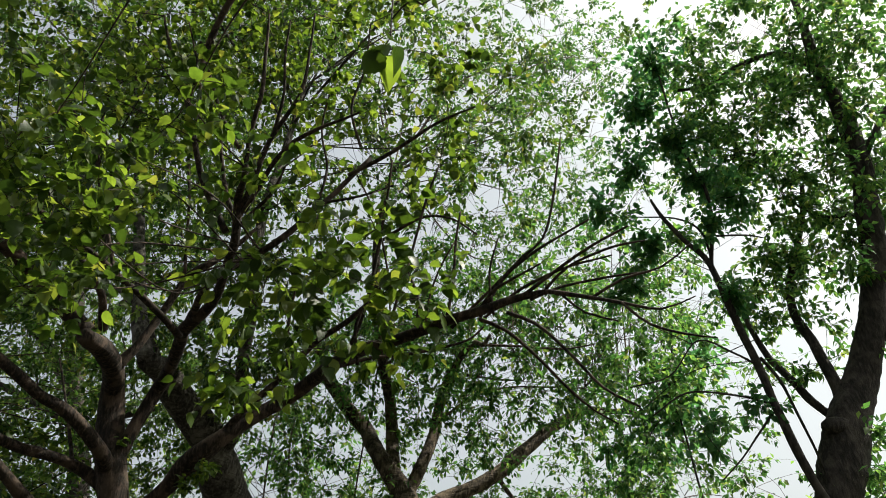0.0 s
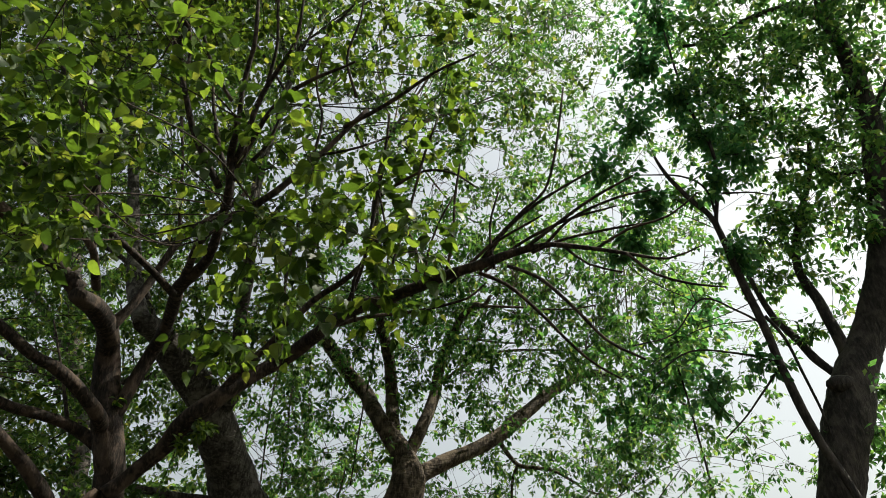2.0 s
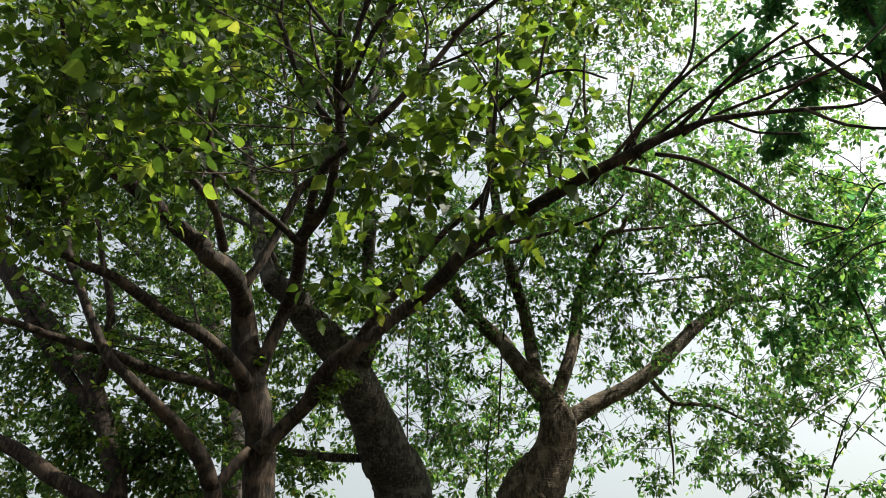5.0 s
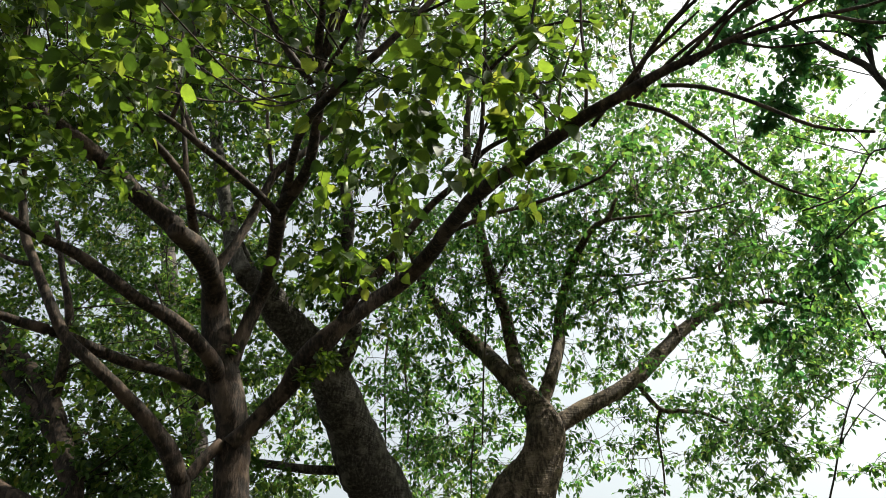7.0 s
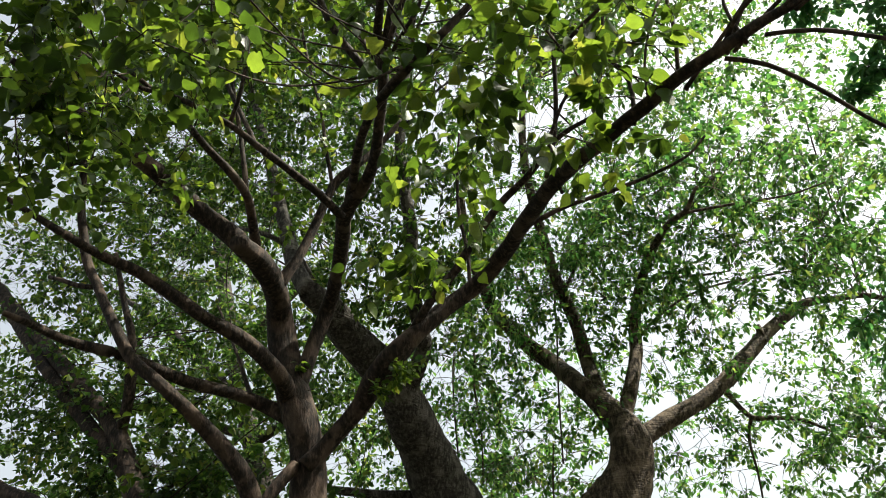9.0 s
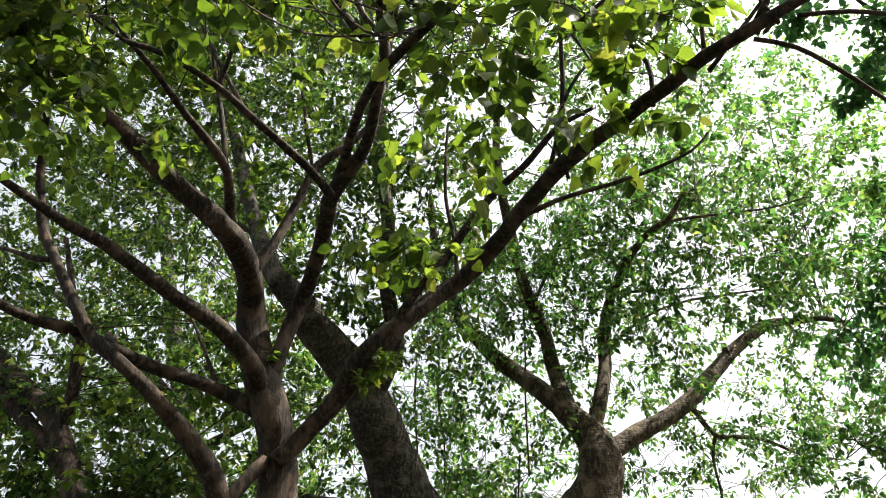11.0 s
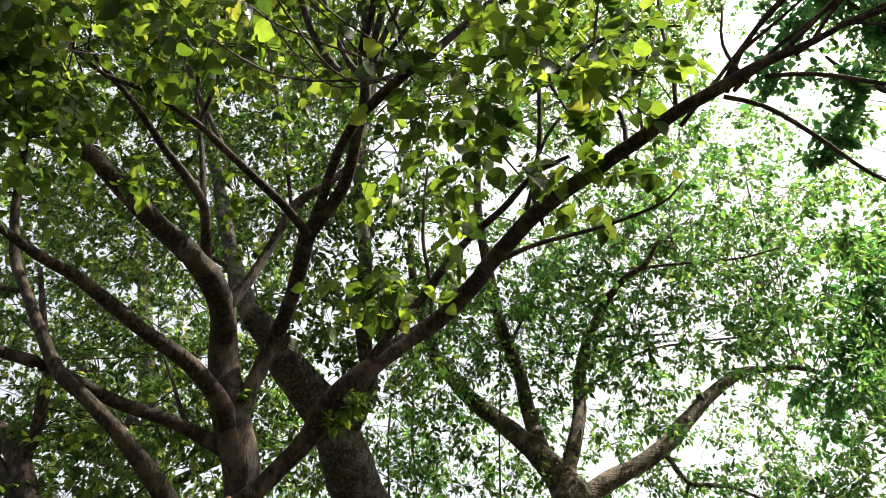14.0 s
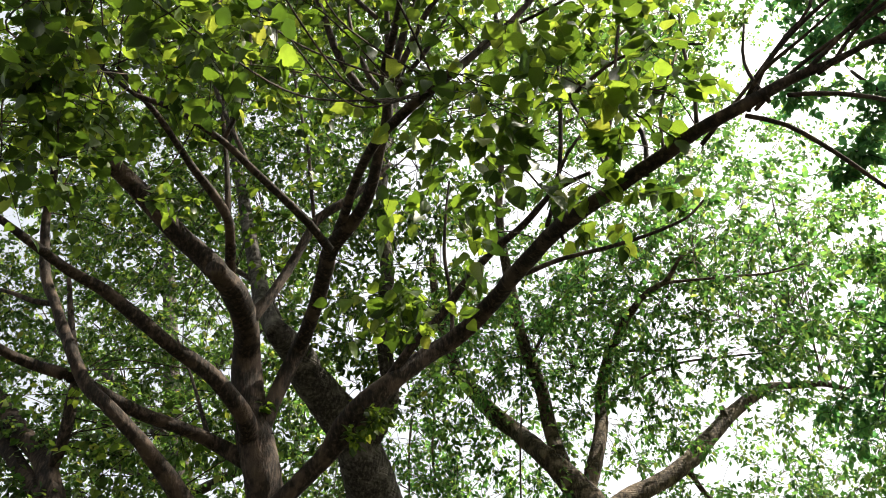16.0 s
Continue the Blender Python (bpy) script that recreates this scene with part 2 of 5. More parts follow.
def leaf_mesh(name, shapes, batches, mat, parent):
    vs, ts, off = [], [], 0
    for m, place, which in batches:
        for s, (v, t) in enumerate(shapes):
            pick = which == s
            if not pick.any():
                continue
            mm, pp = m[pick], place[pick]
            vv = np.einsum("nij,kj->nki", mm, v) + pp[:, None]
            tt = t[None] + (np.arange(len(mm)) * len(v))[:, None, None] + off
            vs.append(vv.reshape(-1, 3))
            ts.append(tt.reshape(-1, 3))
            off += len(mm) * len(v)
    ob = mesh_object(name, np.vstack(vs), np.vstack(ts), mat, parent)
    return ob


# per tree: bark, leaf material, leaf shapes, leaf length, leaves on a twig, twigs' multiplier, length of a twig's leafy end
KINDS = {
    "near": (bark_near, leaf_near, BROAD, 0.084, 10, 1.35, 0.5),
    "mid": (bark_mid, leaf_mid, SMALL, 0.09, 13, 5.0, 0.7),
    "far": (bark_far, leaf_far, SMALL, 0.088, 11, 3.4, 0.7),
    "right": (bark_right, leaf_far, SMALL, 0.088, 14, 5.0, 0.7),
    "slender": (bark_right, leaf_deep, OVAL, 0.085, 13, 2.6, 0.5),
    "vine": (bark_right, leaf_deep, OVAL, 0.1, 10, 2.0, 0.6),
    "left": (bark_near, leaf_mid, OVAL, 0.085, 12, 2.5, 0.6),
    "sapling": (bark_right, leaf_far, SMALL, 0.07, 18, 2.4, 0.4),
    "back": (bark_right, leaf_mid, SMALL, 0.12, 13, 3.6, 0.8),
}
SPREAD = {"near": 1.25, "mid": 1.65, "far": 1.75, "right": 1.45, "slender": 1.15, "vine": 1.1, "left": 1.3, "sapling": 1.2, "back": 1.3}
LABELS = {
    "near": ("spreading tree with dark brown limbs and large backlit leaves", "broadleaf_tree"),
    "mid": ("tall leaning tree with thick grey banded trunk", "leaning_tree"),
    "far": ("old forked tree with mottled bark and fresh green leaves", "forked_tree"),
    "right": ("dark thick-trunked tree with stubby forks and light foliage", "thick_trunked_tree"),
    "slender": ("slender leaning stem hung with dark green climbing leaves", "slender_tree"),
    "vine": ("dark green climbing vine hanging over a bough", "climbing_vine"),
    "left": ("dark multi-stemmed tree with sun-flecked boughs", "multi_stemmed_tree"),
    "back": ("shaded tree with dense dull green foliage", "shaded_tree"),
    "sapling": ("young sapling with thin forked stems and feathery leaves", "sapling"),
}
trees, bones, twigs, leaves, limbs = {}, {}, {}, {}, {}


def tree(kind, x, y):
    ob = new(LABELS[kind][1])
    ob.location = (x, y, 0)
    tagged(ob, LABELS[kind][0], {"sapling": "sapling", "vine": "vine"}.get(kind, "tree"), "" if kind == "vine" else "trees of the grove")
    trees[kind], bones[kind], twigs[kind], leaves[kind], limbs[kind] = ob, [], [], [], []
    return ob


def local(kind, v):
    o = trees[kind].location
    return np.asarray(v, dtype=float) - np.array((o.x, o.y, o.z))


def bough(kind, part, nodes):
    """A limb of a tree through (x, y, z, radius) nodes. A trunk is carried on down to the ground."""
    nodes = [tuple(p) for p in nodes]
    if part == "trunk":
        x, y, z, r = nodes[0]
        if kind not in trees:
            # a leaning stem stands off to the side that it leans from
            x2, y2, z2 = nodes[2][:3]
            drop = 0.45 * z / max(z2 - z, 0.3)
            tree(kind, x + max(-1.3, min(1.3, (x - x2) * drop)), y + max(-0.6, min(0.6, (y - y2) * drop)))
        o = trees[kind].location
        fall = (0.35 * o.x + 0.65 * x, 0.35 * o.y + 0.65 * y)
        nodes = [(o.x, o.y, -0.15, r * 1.5), (o.x, o.y, 0.12, r * 1.3), (*fall, z * 0.55, r * 1.04)] + nodes
    fat = max(p[3] for p in nodes)
    step = 0.05 if fat > 0.05 else 0.06 if fat > 0.02 else 0.08
    q = glide(nodes, step)
    bones[kind].append(q)
    sides = 22 if fat > 0.15 else 16 if fat > 0.05 else 9 if fat > 0.02 else 6
    rng = np.random.default_rng(len(bones[kind]) * 7 + len(kind))
    wob = rng.normal(0, 1, (len(q), 3))
    for _ in range(3):
        wob[1:-1] = (wob[:-2] + wob[1:-1] + wob[2:]) / 3
    q = q.copy()
    q[:, :3] += wob * np.minimum(q[:, 3:4] * 0.35, 0.006)
    v, t = tube(q, sides, 0.055, len(bones[kind]))
    holder = trees[kind]
    if part == "branchlet" and limbs[kind]:
        holder = min(limbs[kind], key=lambda h: np.linalg.norm(h[1][:, :3] - q[0, :3], axis=1).min())[0]
    ob = mesh_object(part, local(kind, v), t, KINDS[kind][0], holder)
    if part != "branchlet":
        limbs[kind].append((ob, q))
    return ob


def bowed(a, b, c, thick, thin, rows=4):
    """A fine twig from a to c, pulled towards b."""
    t = np.linspace(0, 1, rows)[:, None]
    p = (1 - t) ** 2 * a + 2 * t * (1 - t) * b + t * t * c
    return np.hstack([p, thick + (thin - thick) * t])


def spray(kind, x, y, z, r, n, grown=1.0):
    """A leafy spray round a point: one branchlet from the nearest limb, twigs off it, and leaves along the twigs."""
    bark, leafmat, shapes, size, per, more, length = KINDS[kind]
    rng = np.random.default_rng(int(abs(x * 131 + y * 71 + z * 37) * 100) % 100003)
    r, size = r * SPREAD[kind], size * grown
    core = np.array((x, y, z))
    bone = np.vstack(bones[kind])
    d = np.linalg.norm(bone[:, :3] - core, axis=1) + 0.25 * np.maximum(bone[:, 2] - z, 0) + 2.0 * np.maximum(bone[:, 3] - 0.09, 0)
    root = bone[np.argmin(d)]
    gap = np.linalg.norm(root[:3] - core)
    mid = (root[:3] + core) / 2 + np.array((0, 0, 0.1 * gap)) + rng.normal(0, 0.12 * gap, 3)
    stem = glide([(*root[:3], min(root[3] * 0.6, 0.003 + 0.0025 * gap)), (*mid, 0.003 + 0.0015 * gap), (*core, 0.003)], 0.12)
    twigs[kind].append(tube(stem, 5))
    half = stem[len(stem) // 2:]
    many = max(1, round(n * more))
    # small-leaved kinds carry their twigs in flat tiers, the broad-leaved ones all round
    tiers = max(1, many // 4) if shapes is SMALL else 1
    for tier in range(tiers):
        hub, hold, reach_r, flat = core, half, r, 0.9
        if tiers > 1:
            aim = rng.normal(0, 1, 3)
            hub = core + aim / np.linalg.norm(aim) * r * rng.uniform(0.02, 1.0) ** (1 / 2.4) * np.array((1.15, 1.15, 0.95))
            s = half[np.argmin(np.linalg.norm(half[:, :3] - hub, axis=1))]
            span = np.linalg.norm(hub - s[:3])
            bow = (s[:3] + hub) / 2 + np.array((0, 0, 0.16 * span)) + rng.normal(0, 0.16 * span, 3)
            hold = bowed(s[:3], bow, hub, 0.0045, 0.0022, 6)
            twigs[kind].append(tube(hold, 3, caps=False))
            hold = hold[3:]
            reach_r, flat = rng.uniform(0.2, 0.5), 0.5
        for _ in range(many // tiers):
            aim = rng.normal(0, 1, 3)
            aim /= np.linalg.norm(aim)
            tip = hub + aim * reach_r * np.array((1.15, 1.15, flat)) * rng.uniform(0.05, 1.0) ** (1 / 2.6)
            s = hold[np.argmin(np.linalg.norm(hold[:, :3] - tip, axis=1) + rng.uniform(0, reach_r, len(hold)))]
            far = np.linalg.norm(tip - s[:3])
            bend = (s[:3] + tip) / 2 + np.array((0, 0, 0.2 * far)) + rng.normal(0, 0.15 * far, 3)
            q = bowed(s[:3], bend, tip, 0.003, 0.0012)
            twigs[kind].append(tube(q, 3, caps=False))
            along = np.concatenate([[0], np.cumsum(np.linalg.norm(np.diff(q[:, :3], axis=0), axis=1))])
            leafy = min(length, along[-1])
            at = along[-1] - leafy * rng.uniform(0, 1, per)
            place = np.stack([np.interp(at, along, q[:, k]) for k in range(3)], 1)
            way = (q[-1, :3] - q[0, :3]) / (far + 1e-6)
            ahead = way * 0.5 + rng.normal(0, 0.6, (per, 3)) + np.array((0, 0, -0.3))
            place = place + ahead * size * 0.3
            leaves[kind].append(leaves_at(shapes, place, ahead, size * rng.uniform(0.6, 1.2, per), rng))


# ---- openings in the canopy: places on the boughs that the sun reaches, and how wide ----
OPENINGS = {
    "near": [(-4.32, 4.41, 4.23, 0.09), (-4.13, 4.53, 3.94, 0.09), (-4.19, 5.03, 4.08, 0.07), (-4.04, 4.34, 4.59, 0.09), (-3.73, 4.31, 5.21, 0.07), (-3.61, 5.17, 4.89, 0.08), (-3.65, 5.68, 3.83, 0.10), (-1.89, 4.09, 4.82, 0.10), (-2.29, 4.65, 5.00, 0.06), (-3.38, 4.27, 5.38, 0.07), (-2.48, 5.75, 4.33, 0.07)],
    "left": [(-8.17, 6.40, 6.38, 0.12), (-7.17, 6.40, 5.38, 0.12), (-6.33, 6.40, 4.17, 0.14), (-6.77, 6.07, 3.86, 0.14)],
    "mid": [(-3.86, 7.51, 4.97, 0.10), (-3.97, 6.60, 5.43, 0.14), (-3.14, 6.73, 5.88, 0.14), (-3.00, 6.48, 6.47, 0.12)],
    "far": [(-2.28, 9.43, 3.88, 0.22), (-2.07, 9.42, 4.23, 0.18), (-2.00, 9.42, 4.52, 0.16), (-1.29, 10.16, 5.03, 0.16), (-1.81, 9.73, 5.45, 0.14)],
}
open_at = np.array([p[:3] for rows in OPENINGS.values() for p in rows])
open_wide = np.array([p[3] for rows in OPENINGS.values() for p in rows])


def shading(place):
    """Which of the leaves stand in one of the openings, between a bough and the sun."""
    ray = np.array(to_sun)
    stands = np.zeros(len(place), dtype=bool)
    for spot, wide in zip(open_at, open_wide):
        away = place - spot
        far = away @ ray
        off = np.linalg.norm(away - far[:, None] * ray, axis=1)
        stands |= (far > 0) & (off < 0.8 * wide + 0.03)
    return stands


# ---- ground ----
gx = np.concatenate([[-3000, -400, -120], np.linspace(-40, 40, 81), [120, 400, 3000]])
gv = np.array([(a, b, (0.05 * noise.noise((a * 0.35, b * 0.35, 0)) if max(abs(a), abs(b)) < 41 else 0.0)) for a in gx for b in gx])
gn = len(gx)
ga = np.array([i * gn + j for i in range(gn - 1) for j in range(gn - 1)])
ground = mesh_object("ground", gv, np.vstack([np.stack([ga, ga + gn, ga + gn + 1], 1), np.stack([ga, ga + gn + 1, ga + 1], 1)]), ground_stuff)
tagged(ground, "bare woodland ground with leaf litter and moss", "ground", kind="structure")

# ---- trees: trunks, limbs, branchlets ----
# near tree
bough("near", "trunk", [(-3.63, 5.76, 3.44, .138), (-3.63, 5.69, 3.76, .137), (-3.73, 5.66, 4.10, .140), (-3.82, 5.64, 4.47, .131), (-3.81, 5.54, 4.78, .113), (-3.67, 5.31, 4.88, .103), (-3.53, 4.95, 4.90, .094), (-3.44, 4.59, 4.83, .077)])
bough("near", "limb", [(-3.52, 4.68, 4.94, .086), (-3.68, 4.43, 5.13, .077), (-3.80, 4.13, 5.32, .071), (-3.86, 3.87, 5.40, .063), (-3.86, 3.60, 5.40, .054), (-3.74, 3.31, 5.26, .042), (-3.63, 3.01, 5.14, .033), (-3.63, 2.73, 5.14, .021)])
bough("near", "limb", [(-3.60, 5.24, 4.88, .060), (-3.45, 5.29, 5.12, .044), (-3.33, 5.34, 5.42, .040), (-3.22, 5.34, 5.66, .038), (-3.12, 5.39, 5.93, .040), (-2.93, 5.44, 6.10, .037), (-2.76, 5.54, 6.32, .030), (-2.52, 5.64, 6.65, .021)])
bough("near", "limb", [(-3.66, 5.00, 5.20, .046), (-3.49, 4.77, 5.19, .041), (-3.35, 4.54, 5.22, .037), (-3.37, 4.32, 5.36, .033), (-3.41, 4.09, 5.46, .029), (-3.39, 3.79, 5.52, .022), (-3.31, 3.47, 5.42, .019), (-3.17, 3.15, 5.21, .013)])
bough("near", "branchlet", [(-3.37, 4.56, 5.22, .024), (-3.37, 4.48, 5.58, .022), (-3.45, 4.43, 6.12, .019), (-3.52, 4.38, 6.65, .016), (-3.52, 4.33, 7.20, .012)])
bough("near", "limb", [(-3.68, 5.65, 4.08, .068), (-3.59, 5.70, 4.47, .064), (-3.43, 5.72, 4.87, .063), (-3.07, 5.37, 4.94, .061), (-2.82, 5.08, 4.95, .060), (-2.65, 4.87, 4.93, .056), (-2.37, 4.71, 4.96, .046), (-2.17, 4.57, 5.06, .043), (-2.02, 4.40, 5.18, .038), (-1.87, 4.23, 5.32, .037), (-1.80, 4.06, 5.57, .032), (-1.61, 3.81, 5.52, .024), (-1.39, 3.46, 5.30, .017)])
bough("near", "limb", [(-2.74, 5.01, 5.03, .046), (-2.41, 4.63, 4.95, .034), (-2.13, 4.30, 4.87, .032), (-1.89, 4.09, 4.82, .033), (-1.68, 3.96, 4.79, .032), (-1.49, 3.87, 4.76, .030), (-1.31, 3.83, 4.80, .027), (-1.13, 3.86, 4.97, .024), (-0.91, 3.95, 5.28, .021), (-0.61, 4.03, 5.69, .018)])
bough("near", "limb", [(-2.57, 4.73, 4.75, .034), (-2.61, 4.50, 4.81, .031), (-2.70, 4.26, 4.92, .029), (-2.77, 4.03, 4.98, .027), (-2.85, 3.80, 5.06, .022), (-2.97, 3.58, 5.12, .020), (-3.09, 3.44, 5.17, .018), (-3.20, 3.34, 5.20, .015), (-3.21, 3.09, 5.14, .009)])
bough("near", "branchlet", [(-2.78, 4.00, 4.99, .018), (-2.91, 3.98, 5.33, .018), (-3.07, 3.95, 5.75, .019), (-3.22, 3.90, 6.23, .018), (-3.41, 3.85, 6.57, .017), (-3.68, 3.80, 7.05, .013)])
bough("near", "branchlet", [(-3.21, 3.90, 6.21, .016), (-3.20, 3.80, 6.43, .015), (-3.15, 3.70, 6.74, .010)])
bough("near", "branchlet", [(-1.85, 4.19, 5.38, .022), (-1.96, 4.17, 5.67, .022), (-2.02, 4.12, 5.93, .019), (-2.07, 4.07, 6.23, .016), (-2.09, 4.02, 6.59, .010)])
bough("near", "branchlet", [(-1.80, 4.17, 5.38, .018), (-1.60, 4.07, 5.44, .016), (-1.45, 4.02, 5.53, .015), (-1.35, 3.97, 5.74, .009)])
bough("near", "branchlet", [(-3.16, 5.38, 5.96, .017), (-3.15, 5.28, 6.30, .018), (-3.19, 5.23, 6.84, .016), (-3.30, 5.18, 7.47, .017), (-3.42, 5.13, 8.26, .015), (-3.51, 5.08, 8.89, .012)])
bough("near", "limb", [(-3.58, 5.64, 3.43, .070), (-3.46, 5.71, 3.57, .065), (-3.29, 5.75, 3.72, .068), (-3.12, 5.75, 3.85, .074), (-2.95, 5.70, 3.98, .097), (-2.77, 5.66, 4.09, .100), (-2.58, 5.70, 4.24, .074), (-2.34, 5.82, 4.47, .068), (-2.11, 5.90, 4.62, .068), (-1.80, 5.80, 4.74, .066), (-1.51, 5.52, 4.68, .062), (-1.21, 5.16, 4.55, .056), (-0.92, 4.87, 4.43, .052), (-0.68, 4.69, 4.34, .046), (-0.36, 4.53, 4.30, .043), (-0.11, 4.39, 4.26, .038), (0.15, 4.33, 4.26, .033), (0.39, 4.31, 4.29, .027), (0.62, 4.30, 4.31, .020), (0.77, 4.13, 4.16, .013)])
bough("near", "limb", [(-2.66, 5.69, 4.20, .041), (-2.40, 5.64, 4.44, .034), (-2.15, 5.62, 4.61, .033), (-1.88, 5.56, 4.82, .032), (-1.63, 5.52, 5.00, .031), (-1.34, 5.44, 5.08, .027), (-1.05, 5.34, 5.20, .022), (-0.75, 5.24, 5.16, .014)])
bough("near", "branchlet", [(0.13, 4.37, 4.22, .015), (0.30, 4.46, 4.15, .014), (0.47, 4.61, 4.00, .012), (0.67, 4.81, 3.79, .010), (0.81, 4.88, 3.65, .008), (0.96, 4.92, 3.54, .005)])
bough("near", "branchlet", [(-0.11, 4.39, 4.27, .013), (-0.04, 4.34, 4.56, .012), (-0.00, 4.29, 4.87, .011), (0.06, 4.24, 5.13, .008)])
bough("near", "branchlet", [(-0.68, 4.69, 4.35, .015), (-0.58, 4.64, 4.67, .013), (-0.43, 4.59, 5.12, .012), (-0.28, 4.49, 5.54, .011), (-0.16, 4.49, 5.90, .008)])
bough("near", "branchlet", [(-0.31, 4.51, 4.29, .009), (-0.26, 4.46, 4.53, .009), (-0.16, 4.41, 4.74, .008), (-0.02, 4.41, 5.00, .007)])
bough("near", "branchlet", [(0.16, 4.33, 4.29, .015), (0.25, 4.26, 4.35, .013), (0.34, 4.21, 4.37, .012), (0.49, 4.16, 4.40, .010), (0.64, 4.06, 4.39, .006)])
bough("near", "branchlet", [(-1.10, 5.02, 4.57, .017), (-0.98, 4.94, 4.79, .017), (-0.87, 4.84, 5.08, .017), (-0.79, 4.79, 5.46, .016), (-0.71, 4.74, 5.88, .013), (-0.64, 4.64, 6.23, .010)])
bough("near", "branchlet", [(-0.78, 4.79, 5.45, .016), (-0.58, 4.74, 5.50, .016), (-0.32, 4.64, 5.48, .012), (-0.07, 4.54, 5.32, .010), (0.14, 4.44, 5.04, .007)])
bough("near", "branchlet", [(-0.64, 4.66, 4.52, .007), (-0.66, 4.66, 4.93, .009), (-0.79, 4.66, 5.60, .010), (-1.03, 4.66, 6.27, .008)])
bough("near", "branchlet", [(-1.48, 5.49, 4.65, .025), (-1.18, 5.53, 4.71, .018), (-0.81, 5.58, 4.72, .016), (-0.49, 5.63, 4.76, .013), (-0.23, 5.63, 4.80, .010), (-0.08, 5.63, 4.91, .008)])
bough("near", "branchlet", [(-2.15, 5.89, 4.63, .018), (-2.11, 5.84, 4.95, .018), (-2.12, 5.79, 5.41, .017), (-2.06, 5.74, 5.75, .012), (-1.97, 5.69, 6.16, .010)])
bough("near", "limb", [(-3.74, 5.62, 4.02, .071), (-3.60, 5.36, 4.08, .068), (-3.68, 5.07, 4.25, .060), (-3.80, 4.90, 4.37, .056), (-3.83, 4.69, 4.38, .051), (-3.96, 4.47, 4.52, .049), (-4.09, 4.26, 4.64, .044), (-4.18, 4.04, 4.68, .037), (-4.18, 3.82, 4.66, .032), (-4.27, 3.57, 4.73, .025), (-4.45, 3.34, 4.90, .017)])
bough("near", "limb", [(-3.62, 5.90, 0.10, .113), (-3.78, 5.75, 1.20, .097), (-3.82, 5.47, 2.96, .070), (-3.81, 5.37, 3.14, .070), (-3.82, 5.25, 3.32, .070), (-3.86, 5.10, 3.46, .064), (-3.91, 4.93, 3.59, .060), (-3.93, 4.77, 3.67, .052), (-4.06, 4.58, 3.86, .046), (-4.24, 4.46, 4.07, .044), (-4.37, 4.38, 4.33, .040), (-4.60, 4.33, 4.74, .038), (-4.79, 4.28, 5.10, .038), (-4.85, 4.16, 5.56, .033), (-4.73, 3.97, 5.97, .030), (-4.59, 3.70, 6.44, .027), (-4.41, 3.38, 6.93, .023), (-4.10, 3.07, 6.94, .015)])
bough("near", "limb", [(-3.81, 5.42, 3.10, .042), (-3.76, 5.48, 3.21, .046), (-3.70, 5.54, 3.33, .046), (-3.64, 5.62, 3.46, .047)])
bough("near", "limb", [(-3.77, 5.66, 3.90, .062), (-3.97, 5.55, 4.05, .056), (-4.10, 5.29, 4.09, .051), (-4.21, 4.96, 4.08, .047), (-4.36, 4.62, 4.15, .043), (-4.39, 4.41, 4.13, .041), (-4.57, 4.29, 4.20, .037), (-4.62, 4.03, 4.20, .031), (-4.50, 3.64, 4.11, .019)])
bough("near", "branchlet", [(-4.61, 4.33, 4.76, .021), (-4.81, 4.28, 4.84, .020), (-5.16, 4.23, 5.06, .015)])
bough("near", "branchlet", [(-4.00, 5.48, 4.07, .020), (-4.34, 5.58, 4.72, .013), (-4.72, 5.68, 5.39, .010)])
bough("near", "limb", [(-2.27, 3.70, 6.58, .034), (-1.85, 3.40, 7.30, .031), (-1.10, 2.95, 7.75, .027), (-0.30, 2.45, 7.40, .021), (0.25, 1.85, 6.20, .014), (0.47, 1.45, 4.60, .008), (0.55, 1.20, 3.60, .004), (0.57, 1.12, 3.15, .002)])
# unseen limb, added to carry shading sprays above the view
bough("near", "limb", [(-1.40, 3.13, 7.65, .022), (-0.70, 3.35, 8.30, .020), (0.10, 3.60, 8.75, .015), (0.90, 3.90, 9.10, .009)])
bough("near", "limb", [(0.71, 4.20, 4.22, .020), (0.93, 4.05, 4.05, .013), (1.12, 3.95, 3.91, .011), (1.33, 3.85, 3.77, .007), (1.52, 3.75, 3.76, .004)])
bough("near", "branchlet", [(0.15, 4.33, 4.22, .013), (0.34, 4.30, 4.48, .015), (0.61, 4.20, 4.60, .012), (1.01, 4.10, 4.72, .008)])
bough("near", "branchlet", [(0.41, 4.31, 4.27, .016), (0.67, 4.25, 4.41, .013), (0.98, 4.10, 4.48, .011), (1.25, 4.00, 4.52, .008)])
bough("near", "branchlet", [(0.61, 4.30, 4.31, .013), (0.81, 4.20, 4.42, .011), (1.13, 4.10, 4.45, .009), (1.34, 4.00, 4.38, .006)])
bough("near", "branchlet", [(0.34, 4.31, 4.21, .013), (0.53, 4.30, 4.07, .013), (0.73, 4.25, 3.79, .011), (0.91, 4.20, 3.49, .009), (1.11, 4.15, 3.31, .007)])
bough("near", "branchlet", [(-0.43, 4.60, 4.27, .015), (-0.37, 4.55, 4.58, .016), (-0.46, 4.50, 4.88, .011), (-0.55, 4.50, 5.18, .009)])
bough("near", "branchlet", [(-1.03, 5.00, 4.37, .013), (-1.02, 4.90, 4.69, .015), (-0.84, 4.80, 4.93, .012), (-0.69, 4.80, 5.08, .010)])
